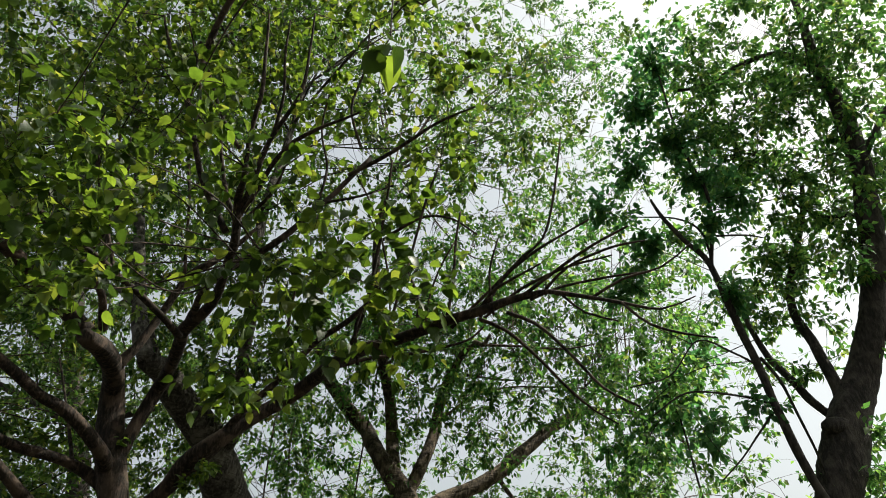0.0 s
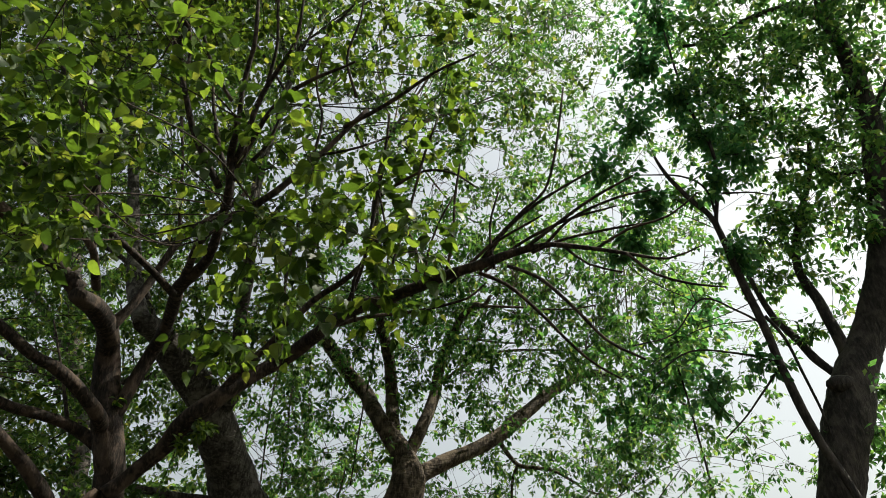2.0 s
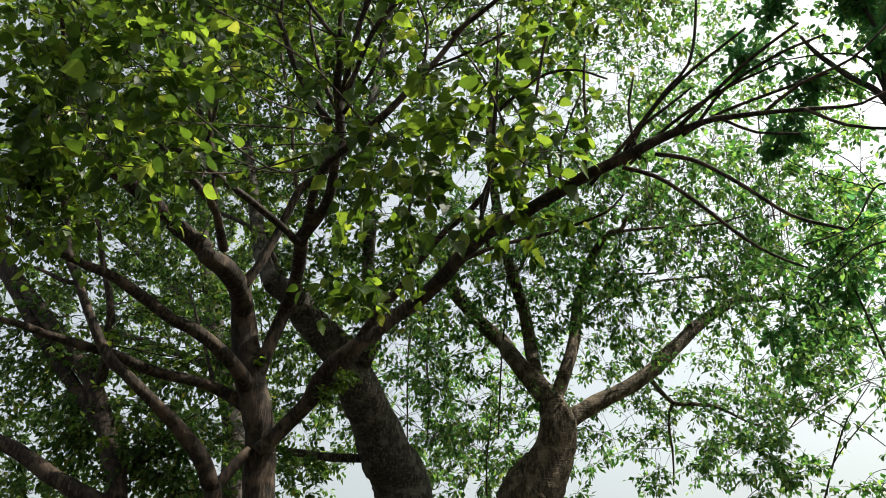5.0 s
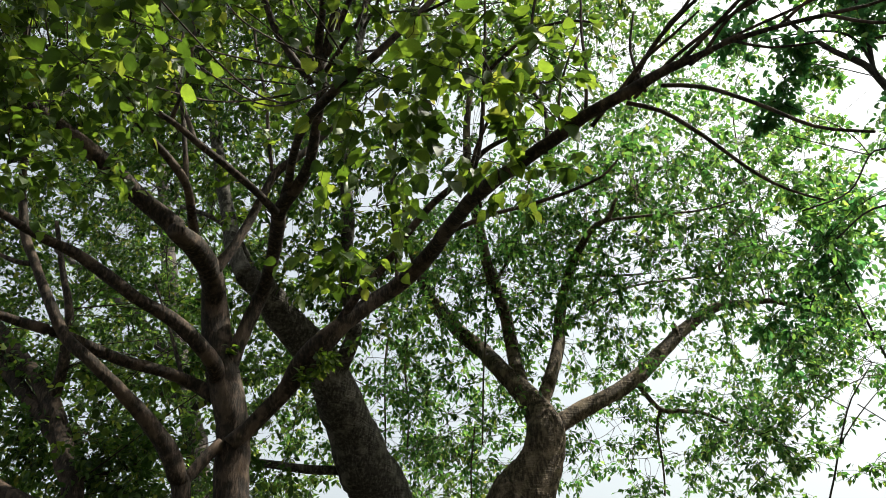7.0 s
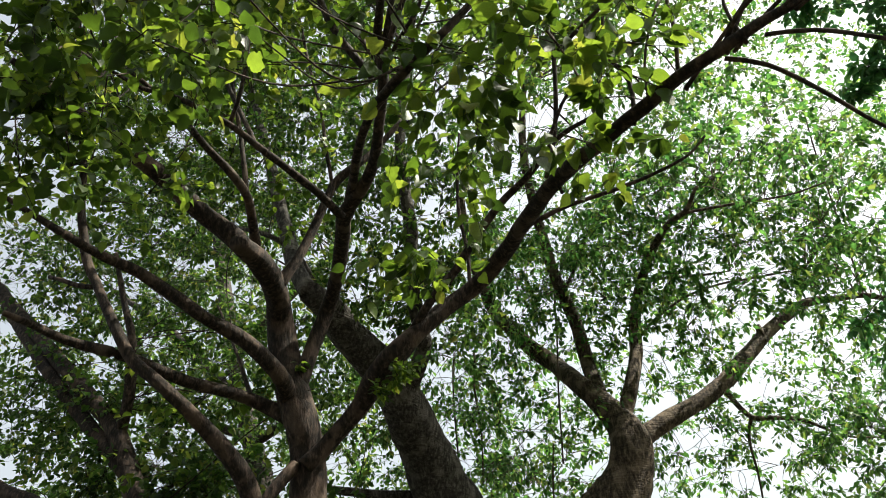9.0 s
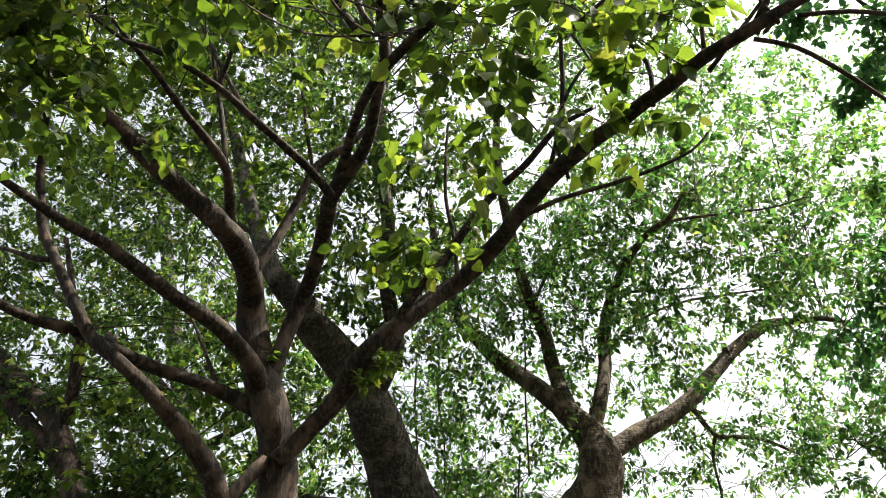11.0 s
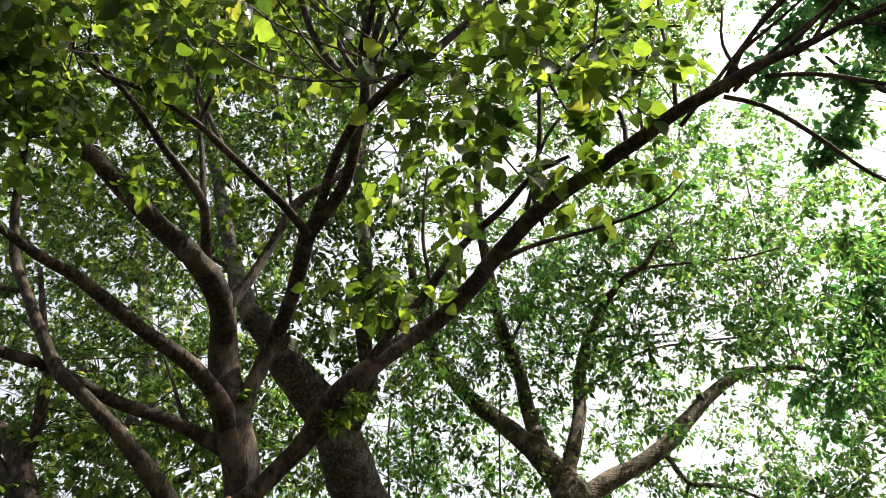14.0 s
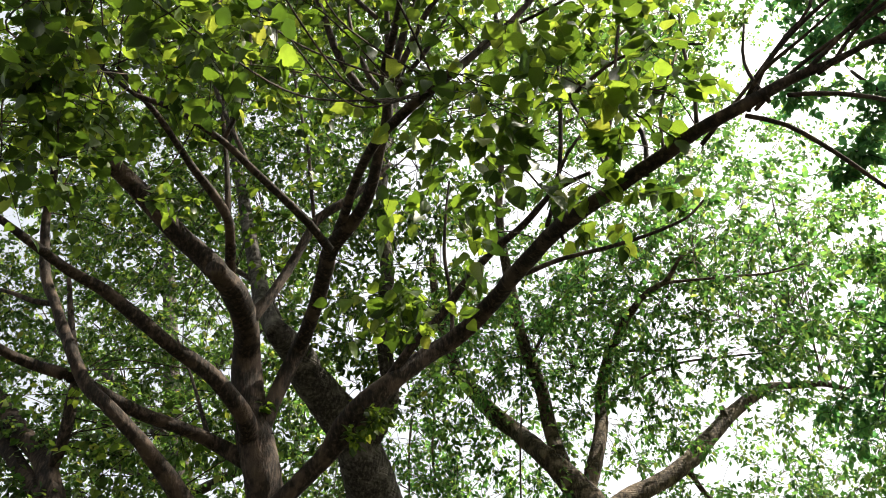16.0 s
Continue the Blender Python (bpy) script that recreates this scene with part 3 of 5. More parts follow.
bough("near", "branchlet", [(-1.94, 4.20, 5.34, .029), (-2.10, 4.00, 5.73, .028), (-2.15, 3.80, 6.09, .025), (-2.27, 3.70, 6.58, .021), (-2.47, 3.60, 7.14, .019), (-2.61, 3.50, 7.65, .010)])
bough("near", "branchlet", [(-1.88, 4.20, 5.42, .028), (-1.63, 4.00, 5.75, .025), (-1.47, 3.90, 6.07, .021), (-1.20, 3.80, 6.37, .019), (-1.10, 3.70, 6.81, .011), (-1.04, 3.60, 7.21, .009)])
bough("near", "branchlet", [(-1.76, 4.10, 5.43, .022), (-1.35, 3.90, 5.84, .020), (-1.01, 3.80, 5.91, .016), (-0.59, 3.70, 5.88, .009)])
bough("near", "branchlet", [(-0.77, 3.95, 5.46, .018), (-0.37, 3.90, 5.58, .016), (0.01, 3.80, 5.68, .012), (0.34, 3.70, 5.66, .008)])
bough("near", "branchlet", [(-1.02, 3.95, 5.18, .013), (-0.93, 3.90, 5.54, .011), (-0.96, 3.80, 5.89, .009), (-0.86, 3.70, 6.29, .007)])
bough("near", "branchlet", [(-0.66, 3.90, 5.72, .013), (-0.73, 3.85, 6.14, .011), (-0.61, 3.80, 6.54, .009), (-0.54, 3.70, 7.00, .007)])
bough("near", "branchlet", [(0.18, 4.33, 4.21, .012), (0.48, 4.30, 4.38, .012), (0.81, 4.20, 4.42, .010), (1.12, 4.10, 4.38, .006)])
bough("near", "branchlet", [(0.51, 4.31, 4.28, .012), (0.75, 4.25, 4.30, .010), (1.06, 4.20, 4.28, .009), (1.31, 4.10, 4.21, .006)])
bough("near", "branchlet", [(0.93, 4.05, 4.05, .011), (1.15, 4.00, 4.12, .009), (1.40, 3.95, 4.13, .007), (1.59, 3.90, 4.23, .006)])
bough("near", "branchlet", [(1.12, 3.95, 3.91, .010), (1.25, 3.90, 3.71, .008), (1.43, 3.90, 3.61, .007), (1.59, 3.85, 3.53, .004)])
bough("near", "branchlet", [(-0.11, 4.50, 4.27, .015), (0.22, 4.40, 4.47, .012), (0.50, 4.30, 4.65, .012), (0.66, 4.25, 4.74, .010), (0.78, 4.20, 5.04, .010), (0.91, 4.10, 5.55, .007)])
bough("near", "branchlet", [(0.25, 4.32, 4.20, .012), (0.24, 4.30, 4.55, .010), (0.33, 4.25, 4.81, .007)])
bough("near", "branchlet", [(0.75, 4.15, 4.17, .009), (0.88, 4.10, 3.98, .007), (1.07, 4.05, 3.85, .006)])
bough("near", "branchlet", [(-1.80, 4.10, 5.80, .024), (-1.72, 3.95, 6.19, .021), (-1.58, 3.80, 6.56, .019), (-1.55, 3.70, 7.04, .015), (-1.51, 3.60, 7.38, .010)])
bough("near", "branchlet", [(-1.81, 3.95, 6.07, .019), (-1.98, 3.85, 6.44, .017), (-2.09, 3.75, 6.81, .015), (-2.23, 3.65, 7.29, .012)])
bough("near", "branchlet", [(-2.19, 3.78, 6.18, .016), (-2.13, 3.70, 6.54, .013), (-2.18, 3.60, 6.97, .012), (-2.30, 3.50, 7.45, .007)])
bough("near", "branchlet", [(-1.47, 3.90, 6.07, .016), (-1.36, 3.80, 6.42, .013), (-1.34, 3.70, 6.81, .012), (-1.28, 3.60, 7.21, .007)])
bough("near", "branchlet", [(-0.93, 3.95, 5.23, .013), (-0.63, 3.90, 5.18, .010), (-0.35, 3.85, 5.18, .008)])
bough("near", "branchlet", [(-2.95, 3.90, 5.18, .017), (-2.77, 3.80, 5.35, .015), (-2.66, 3.70, 5.67, .013), (-2.64, 3.60, 6.09, .009)])
# mid tree
bough("mid", "trunk", [(-3.97, 9.01, 3.82, .360), (-3.97, 8.55, 4.23, .317), (-3.94, 8.18, 4.54, .277), (-3.88, 7.77, 4.79, .256), (-3.86, 7.44, 5.02, .220), (-3.91, 7.09, 5.20, .197), (-3.98, 6.79, 5.35, .177), (-3.97, 6.47, 5.48, .149), (-3.90, 6.04, 5.41, .114)])
bough("mid", "limb", [(-3.91, 6.05, 5.42, .102), (-4.13, 6.10, 5.85, .091), (-4.36, 6.20, 6.48, .083), (-4.63, 6.30, 7.28, .075), (-4.95, 6.40, 8.32, .066), (-5.38, 6.50, 9.71, .052), (-5.91, 6.60, 11.44, .037)])
bough("mid", "limb", [(-3.84, 7.66, 4.98, .115), (-3.49, 7.36, 5.06, .090), (-3.27, 7.11, 5.14, .079), (-3.23, 6.93, 5.45, .076), (-3.17, 6.77, 5.81, .073), (-3.04, 6.59, 6.14, .069), (-2.99, 6.45, 6.55, .066), (-3.02, 6.45, 7.17, .062), (-3.01, 6.55, 8.05, .056), (-2.93, 6.69, 9.08, .049), (-2.85, 6.85, 10.44, .038)])
bough("mid", "limb", [(-3.99, 6.67, 5.41, .053), (-4.06, 6.45, 5.65, .039), (-4.23, 6.25, 6.15, .034), (-4.45, 6.05, 6.39, .030), (-4.83, 5.95, 6.64, .020)])
bough("mid", "branchlet", [(-4.25, 8.47, 4.20, .054), (-4.48, 8.21, 4.19, .054), (-4.73, 7.91, 4.20, .046), (-4.88, 7.66, 4.21, .039), (-5.03, 7.40, 4.23, .019)])
# far tree
bough("far", "trunk", [(-2.50, 9.41, 3.53, .391), (-2.32, 9.43, 3.82, .339), (-2.11, 9.43, 4.13, .273), (-2.00, 9.41, 4.38, .233), (-2.00, 9.43, 4.62, .201), (-2.14, 9.48, 4.93, .156), (-2.35, 9.48, 5.29, .123)])
bough("far", "limb", [(-2.34, 9.45, 5.27, .128), (-2.58, 9.65, 5.64, .118), (-2.85, 9.99, 6.08, .113), (-3.10, 9.93, 6.38, .110), (-3.26, 9.79, 6.64, .105), (-3.43, 9.60, 6.96, .093), (-3.46, 9.37, 7.27, .081), (-3.50, 9.13, 7.88, .066), (-3.40, 8.89, 8.64, .046)])
bough("far", "limb", [(-2.15, 9.45, 4.86, .096), (-2.29, 9.65, 5.47, .097), (-2.36, 9.82, 5.98, .092), (-2.34, 9.65, 6.31, .086), (-2.39, 9.53, 6.70, .082), (-2.42, 9.38, 7.14, .077), (-2.39, 9.16, 7.51, .071), (-2.35, 8.91, 8.14, .066), (-2.27, 8.74, 8.96, .055), (-2.01, 8.58, 9.92, .043)])
bough("far", "limb", [(-2.05, 9.45, 4.72, .094), (-1.86, 9.65, 5.25, .088), (-1.74, 9.85, 5.74, .085), (-1.66, 9.96, 6.24, .076), (-1.44, 9.65, 6.50, .063), (-1.23, 9.25, 6.51, .055), (-0.97, 8.77, 6.44, .047), (-0.70, 8.21, 6.24, .035), (-0.48, 7.61, 5.86, .027), (-0.27, 7.02, 5.63, .016)])
bough("far", "limb", [(-2.03, 9.49, 4.43, .133), (-1.83, 9.73, 4.67, .116), (-1.51, 9.97, 4.88, .108), (-1.23, 10.21, 5.07, .104), (-0.93, 10.45, 5.31, .104), (-0.66, 10.69, 5.61, .104), (-0.37, 10.90, 5.92, .097), (-0.06, 11.09, 6.20, .085), (0.38, 11.27, 6.45, .067), (0.74, 11.44, 6.47, .049), (1.16, 11.60, 6.44, .039), (1.57, 11.80, 6.22, .029), (1.98, 12.03, 5.89, .018)])
bough("far", "branchlet", [(-0.93, 10.44, 5.23, .035), (-0.77, 11.04, 5.05, .033), (-0.51, 11.24, 5.03, .029), (-0.23, 11.44, 4.99, .023), (0.17, 11.64, 4.73, .014), (0.59, 11.74, 4.61, .011)])
bough("far", "branchlet", [(-0.77, 11.04, 5.05, .024), (-0.89, 11.14, 4.84, .021), (-0.95, 11.24, 4.37, .014), (-1.02, 11.24, 3.98, .011)])
bough("far", "branchlet", [(-0.48, 7.64, 5.86, .017), (-0.06, 7.74, 5.83, .014), (0.44, 7.84, 5.76, .011), (0.82, 7.94, 5.81, .009)])
bough("far", "branchlet", [(-1.39, 9.56, 6.51, .022), (-1.10, 9.56, 6.49, .019), (-0.65, 9.66, 6.40, .015), (-0.33, 9.76, 6.38, .009)])
bough("far", "branchlet", [(-1.71, 9.90, 5.96, .022), (-1.27, 10.00, 6.29, .019), (-0.79, 10.10, 6.47, .016), (-0.16, 10.20, 6.46, .015), (0.50, 10.30, 6.38, .009)])
bough("far", "branchlet", [(-2.41, 9.52, 6.71, .026), (-2.05, 9.42, 7.16, .020), (-1.81, 9.42, 7.55, .014)])
bough("far", "branchlet", [(-2.91, 9.50, 4.78, .011), (-3.01, 9.50, 4.27, .011), (-3.05, 9.50, 3.78, .010)])
bough("far", "branchlet", [(-2.53, 9.60, 6.89, .017), (-2.61, 9.60, 6.29, .013), (-2.73, 9.60, 5.59, .012), (-2.87, 9.60, 4.56, .011)])
bough("far", "branchlet", [(-3.82, 9.60, 6.43, .017), (-3.89, 9.60, 5.86, .016), (-3.87, 9.60, 5.31, .012), (-3.93, 9.60, 4.62, .011)])
bough("far", "branchlet", [(-4.26, 9.80, 6.59, .014), (-4.32, 9.80, 5.92, .013), (-4.34, 9.80, 4.78, .012)])
bough("far", "stub", [(-0.29, 10.94, 5.91, .056), (-0.28, 10.89, 6.05, .048), (-0.27, 10.87, 6.15, .038)])
# right tree
bough("right", "trunk", [(2.43, 7.20, 2.78, .174), (2.63, 7.20, 3.32, .189), (2.85, 7.25, 3.84, .207), (3.04, 7.30, 4.25, .204), (3.26, 7.30, 4.60, .160), (3.48, 7.25, 5.04, .135), (3.68, 7.20, 5.52, .126), (3.84, 7.15, 6.02, .126), (3.96, 7.10, 6.58, .125), (4.06, 7.05, 7.13, .115), (4.10, 7.00, 7.84, .101), (4.07, 6.95, 8.33, .084), (4.06, 6.90, 8.86, .066), (4.12, 6.85, 9.56, .047), (4.15, 6.80, 10.47, .033)])
bough("right", "limb", [(3.06, 7.30, 4.33, .079), (3.05, 7.30, 4.63, .061), (3.03, 7.35, 4.91, .055), (3.01, 7.40, 5.20, .053), (2.95, 7.45, 5.53, .046), (3.01, 7.50, 5.90, .042), (3.16, 7.50, 6.25, .038), (3.37, 7.50, 6.70, .032), (3.55, 7.50, 7.26, .025)])
bough("right", "limb", [(3.02, 7.30, 4.19, .066), (2.90, 7.35, 4.38, .040), (2.79, 7.40, 4.58, .040), (2.70, 7.45, 4.82, .039), (2.60, 7.50, 5.05, .036), (2.54, 7.55, 5.29, .032), (2.48, 7.60, 5.69, .024)])
bough("right", "limb", [(3.72, 7.15, 5.76, .047), (3.90, 7.10, 5.79, .038), (4.22, 7.00, 5.98, .029), (4.76, 6.90, 6.38, .020)])
bough("right", "limb", [(4.07, 6.95, 8.54, .055), (3.87, 6.95, 8.87, .039), (3.62, 7.00, 9.06, .035), (3.22, 7.00, 8.97, .033), (2.84, 7.05, 8.82, .027), (2.43, 7.10, 8.86, .019)])
bough("right", "branchlet", [(3.85, 7.10, 6.44, .024), (3.53, 7.15, 6.51, .018), (3.36, 7.20, 6.71, .013), (3.23, 7.20, 6.91, .011)])
bough("right", "limb", [(4.02, 7.05, 7.01, .046), (4.42, 7.00, 7.57, .037), (4.91, 6.90, 8.17, .030), (5.36, 6.80, 8.82, .020)])
bough("right", "limb", [(3.42, 7.25, 4.93, .053), (3.89, 7.20, 5.21, .040), (4.46, 7.20, 5.65, .030), (5.03, 7.10, 6.11, .019)])
bough("right", "burl", [(3.05, 7.25, 4.13, .108), (2.92, 7.15, 4.15, .100), (2.80, 7.08, 4.15, .073), (2.74, 7.05, 4.12, .027)])
# slender tree
bough("slender", "trunk", [(2.71, 6.90, 2.74, .035), (2.60, 6.90, 3.24, .036), (2.48, 6.90, 3.65, .038), (2.39, 6.90, 4.19, .040), (2.33, 6.90, 4.76, .039), (2.26, 6.88, 5.23, .038), (2.20, 6.85, 5.70, .036), (2.14, 6.82, 6.00, .030), (1.98, 6.80, 6.26, .025), (1.83, 6.75, 6.53, .022), (1.72, 6.70, 6.84, .014)])
bough("slender", "limb", [(2.16, 6.82, 5.91, .024), (2.27, 6.80, 6.32, .021), (2.33, 6.75, 6.83, .020), (2.23, 6.70, 7.41, .017), (2.19, 6.65, 8.02, .013), (2.18, 6.60, 8.67, .011)])
bough("slender", "branchlet", [(2.38, 6.90, 4.84, .017), (2.49, 6.95, 4.61, .015), (2.55, 7.00, 4.33, .013), (2.62, 7.05, 3.95, .011), (2.66, 7.10, 3.60, .009)])
bough("slender", "branchlet", [(2.34, 6.90, 4.27, .013), (2.13, 6.90, 4.06, .010), (1.97, 6.90, 3.89, .008), (1.75, 6.90, 3.70, .006)])
bough("slender", "branchlet", [(2.18, 6.82, 5.83, .013), (2.17, 6.80, 6.34, .012), (1.95, 6.80, 6.59, .010), (1.51, 6.80, 6.72, .006)])
bough("slender", "branchlet", [(2.30, 6.80, 6.27, .012), (2.60, 6.80, 6.21, .009), (2.75, 6.80, 6.14, .006)])
bough("slender", "branchlet", [(2.33, 6.90, 4.76, .012), (2.12, 6.80, 4.89, .010), (1.82, 6.70, 5.01, .009), (1.49, 6.60, 4.64, .007), (1.11, 6.50, 4.53, .007)])
bough("slender", "branchlet", [(2.34, 6.90, 4.37, .012), (2.02, 6.80, 4.45, .010), (1.61, 6.70, 4.49, .009), (1.27, 6.65, 4.29, .007)])
# left tree
bough("left", "trunk", [(-6.05, 6.40, 3.63, .107), (-6.28, 6.40, 4.08, .106), (-6.51, 6.40, 4.55, .105), (-6.87, 6.40, 5.08, .103), (-7.37, 6.40, 5.58, .099), (-7.91, 6.40, 6.12, .095), (-8.56, 6.40, 6.76, .091), (-9.61, 6.40, 7.80, .082), (-11.46, 6.40, 9.68, .069), (-14.05, 6.40, 12.31, .048)])
bough("left", "limb", [(-6.74, 6.40, 4.89, .074), (-6.56, 6.30, 5.20, .062), (-6.48, 6.20, 5.52, .059), (-6.44, 6.10, 5.88, .047), (-6.63, 6.00, 6.50, .036), (-6.81, 5.90, 7.17, .025)])
bough("left", "limb", [(-5.87, 6.40, 3.37, .105), (-6.39, 6.20, 3.63, .097), (-6.68, 6.10, 3.80, .093), (-7.15, 5.95, 4.12, .086), (-7.59, 5.85, 4.36, .077), (-8.42, 5.70, 4.88, .060), (-9.47, 5.60, 5.52, .036)])
bough("left", "limb", [(-6.39, 6.40, 4.32, .086), (-7.48, 6.40, 5.41, .084), (-8.32, 6.40, 6.26, .084), (-9.35, 6.40, 7.38, .077), (-10.37, 6.40, 8.55, .062), (-11.65, 6.40, 10.09, .041)])
# back tree
bough("back", "trunk", [(-9.99, 12.50, 6.75, .228), (-10.28, 12.50, 7.66, .219), (-10.74, 12.50, 9.01, .202), (-11.23, 12.50, 10.52, .190), (-11.77, 12.50, 12.60, .178), (-12.17, 12.30, 14.83, .147), (-12.90, 12.20, 17.72, .100)])
bough("back", "limb", [(-10.71, 12.50, 8.87, .148), (-11.90, 12.40, 10.40, .131), (-13.55, 12.30, 12.12, .111), (-15.68, 12.20, 14.06, .076)])
bough("back", "limb", [(-11.20, 12.50, 10.37, .142), (-10.23, 12.40, 11.01, .126), (-9.12, 12.20, 11.40, .098), (-7.95, 12.10, 11.81, .065)])
bough("back", "limb", [(-10.42, 12.50, 8.06, .108), (-9.06, 12.30, 8.19, .083), (-7.76, 12.20, 8.12, .058), (-6.80, 12.20, 7.95, .036)])
bough("back", "limb", [(-10.44, 12.50, 8.19, .109), (-11.91, 12.30, 9.00, .086), (-13.55, 12.20, 9.82, .063), (-15.39, 12.20, 10.51, .040)])
# sapling tree
bough("sapling", "trunk", [(0.51, 8.20, 2.47, .0091), (0.76, 8.20, 3.01, .0084), (1.04, 8.20, 3.50, .0072), (1.18, 8.20, 3.67, .0058), (1.39, 8.20, 3.88, .0039)])
bough("sapling", "limb", [(0.82, 8.20, 3.17, .0065), (1.05, 8.20, 3.39, .0058), (1.36, 8.20, 3.63, .0039), (1.60, 8.20, 3.78, .0032)])
bough("sapling", "limb", [(1.06, 8.20, 3.52, .0052), (0.93, 8.20, 3.65, .0039), (0.76, 8.20, 3.77, .0032)])
bough("sapling", "branchlet", [(0.58, 8.00, 2.99, .0046), (0.48, 8.00, 3.19, .0039), (0.35, 8.00, 3.37, .0032)])
bough("sapling", "branchlet", [(1.14, 8.20, 3.54, .0052), (1.28, 8.20, 3.36, .0046), (1.44, 8.20, 3.13, .0039)])
# climbing vine
bough("vine", "trunk", [(1.80, 9.50, 2.60, .016), (1.76, 9.45, 4.00, .014), (1.70, 9.40, 5.25, .012), (1.66, 9.40, 5.85, .010), (1.85, 9.45, 6.55, .007)])
bough("vine", "branchlet", [(1.69, 9.40, 5.45, .008), (1.45, 9.35, 5.35, .007), (1.20, 9.25, 5.00, .006), (1.06, 9.20, 4.60, .004)])
bough("vine", "branchlet", [(1.67, 9.40, 5.75, .008), (2.00, 9.45, 6.05, .007), (2.30, 9.50, 6.10, .005)])
bough("vine", "branchlet", [(1.67, 9.40, 5.83, .008), (1.35, 10.20, 6.45, .007), (1.16, 11.40, 6.71, .006)])

# ---- leafy sprays: tree, place, reach, number of twigs ----
spray("near", -1.23, 4.20, 4.39, 0.53, 3, 1.4)
spray("near", -1.32, 3.84, 4.40, 0.53, 3, 1.4)
spray("near", -0.94, 4.06, 4.46, 0.53, 3, 1.4)
spray("near", -0.86, 4.29, 4.23, 0.44, 4, 1.4)
spray("near", -1.03, 3.77, 4.44, 0.55, 3, 1.4)
spray("near", -0.69, 3.85, 4.42, 0.48, 4, 1.4)
spray("near", -0.45, 3.96, 4.30, 0.46, 3, 1.4)
spray("near", -1.67, 4.36, 4.54, 0.40, 3, 1.4)
spray("near", -1.69, 4.71, 4.43, 0.40, 3, 1.4)
spray("near", -2.05, 4.98, 4.37, 0.34, 3, 1.4)
spray("near", -2.19, 5.19, 4.29, 0.29, 2, 1.4)
spray("near", -0.53, 4.21, 4.18, 0.38, 2, 1.4)
spray("near", -0.30, 3.99, 4.24, 0.40, 2, 1.4)
spray("near", -0.87, 3.67, 4.84, 0.57, 4, 1.4)
spray("near", -0.45, 3.76, 4.71, 0.57, 3, 1.4)
spray("near", -0.57, 4.77, 4.29, 0.34, 2, 1.4)
spray("near", -0.21, 3.95, 4.43, 0.34, 2, 1.4)
spray("near", -2.38, 5.15, 4.60, 0.40, 2, 1.4)
spray("near", -2.26, 4.60, 6.36, 0.45, 6)
spray("near", -2.61, 4.64, 7.01, 0.45, 6)
spray("near", -2.99, 4.56, 7.34, 0.45, 7)
spray("near", -3.23, 4.65, 6.82, 0.45, 6)
spray("near", -3.36, 4.44, 7.63, 0.45, 7)
spray("near", -3.60, 4.33, 6.88, 0.45, 6)
spray("near", -3.83, 4.07, 7.02, 0.50, 7)
spray("near", -3.76, 4.00, 6.16, 0.45, 6)
spray("near", -3.87, 3.62, 6.40, 0.50, 7)
spray("near", -3.73, 3.53, 5.67, 0.45, 6)
spray("near", -4.33, 3.53, 6.43, 0.50, 7)
spray("near", -4.00, 3.98, 5.92, 0.40, 5)
spray("near", -4.56, 3.88, 6.13, 0.45, 6)
spray("near", -3.62, 4.32, 6.09, 0.40, 5)
spray("near", -3.08, 4.91, 6.31, 0.40, 4)
spray("near", -3.47, 5.05, 5.93, 0.35, 4)
spray("near", -3.89, 4.70, 5.94, 0.35, 4)
spray("near", -4.85, 4.27, 5.86, 0.40, 4)
spray("near", -4.75, 4.90, 5.99, 0.40, 4)
spray("near", -1.38, 3.65, 5.21, 0.57, 3, 1.4)
spray("near", -2.30, 4.27, 7.21, 0.50, 6)
spray("near", -3.23, 4.16, 8.12, 0.55, 7)
spray("near", -4.04, 3.79, 7.92, 0.55, 7)
spray("near", -4.66, 3.40, 7.75, 0.55, 7)
spray("near", -5.03, 3.38, 6.86, 0.55, 7)
spray("near", -4.99, 3.58, 6.16, 0.55, 7)
spray("near", -5.11, 3.83, 5.69, 0.50, 6)
spray("near", -5.28, 4.50, 5.63, 0.35, 3)
spray("near", -3.68, 5.49, 5.67, 0.30, 3)
spray("near", -3.70, 5.55, 4.22, 0.16, 2)
spray("near", -3.48, 5.65, 4.06, 0.14, 1)
spray("near", -4.80, 5.60, 4.25, 0.40, 4)
spray("near", -4.53, 5.94, 4.23, 0.35, 3)
spray("near", -5.43, 5.29, 4.70, 0.40, 3)
spray("near", -5.38, 5.77, 4.20, 0.40, 4)
spray("near", -4.22, 5.89, 4.63, 0.25, 2)
spray("near", -2.80, 5.76, 3.95, 0.12, 2)
spray("near", -2.95, 5.78, 3.92, 0.10, 1)
spray("mid", -4.20, 6.87, 10.11, 0.90, 20)
spray("mid", -3.31, 6.56, 8.01, 0.80, 18)
spray("mid", -4.93, 7.09, 9.49, 0.90, 18)
spray("mid", -2.98, 6.45, 6.97, 0.60, 14)
spray("mid", -3.67, 6.71, 6.75, 0.60, 14)
spray("mid", -4.36, 6.83, 7.53, 0.70, 14)
spray("mid", -5.47, 7.09, 8.61, 0.80, 18)
spray("mid", -6.43, 7.14, 9.72, 0.80, 18)
spray("mid", -6.17, 7.15, 8.24, 0.80, 18)
spray("mid", -7.15, 7.44, 8.27, 0.80, 18)
spray("mid", -5.86, 7.30, 7.25, 0.70, 14)
spray("mid", -3.40, 6.95, 5.74, 0.50, 12)
spray("mid", -3.76, 6.90, 6.13, 0.50, 12)
spray("mid", -2.74, 6.69, 6.32, 0.50, 12)
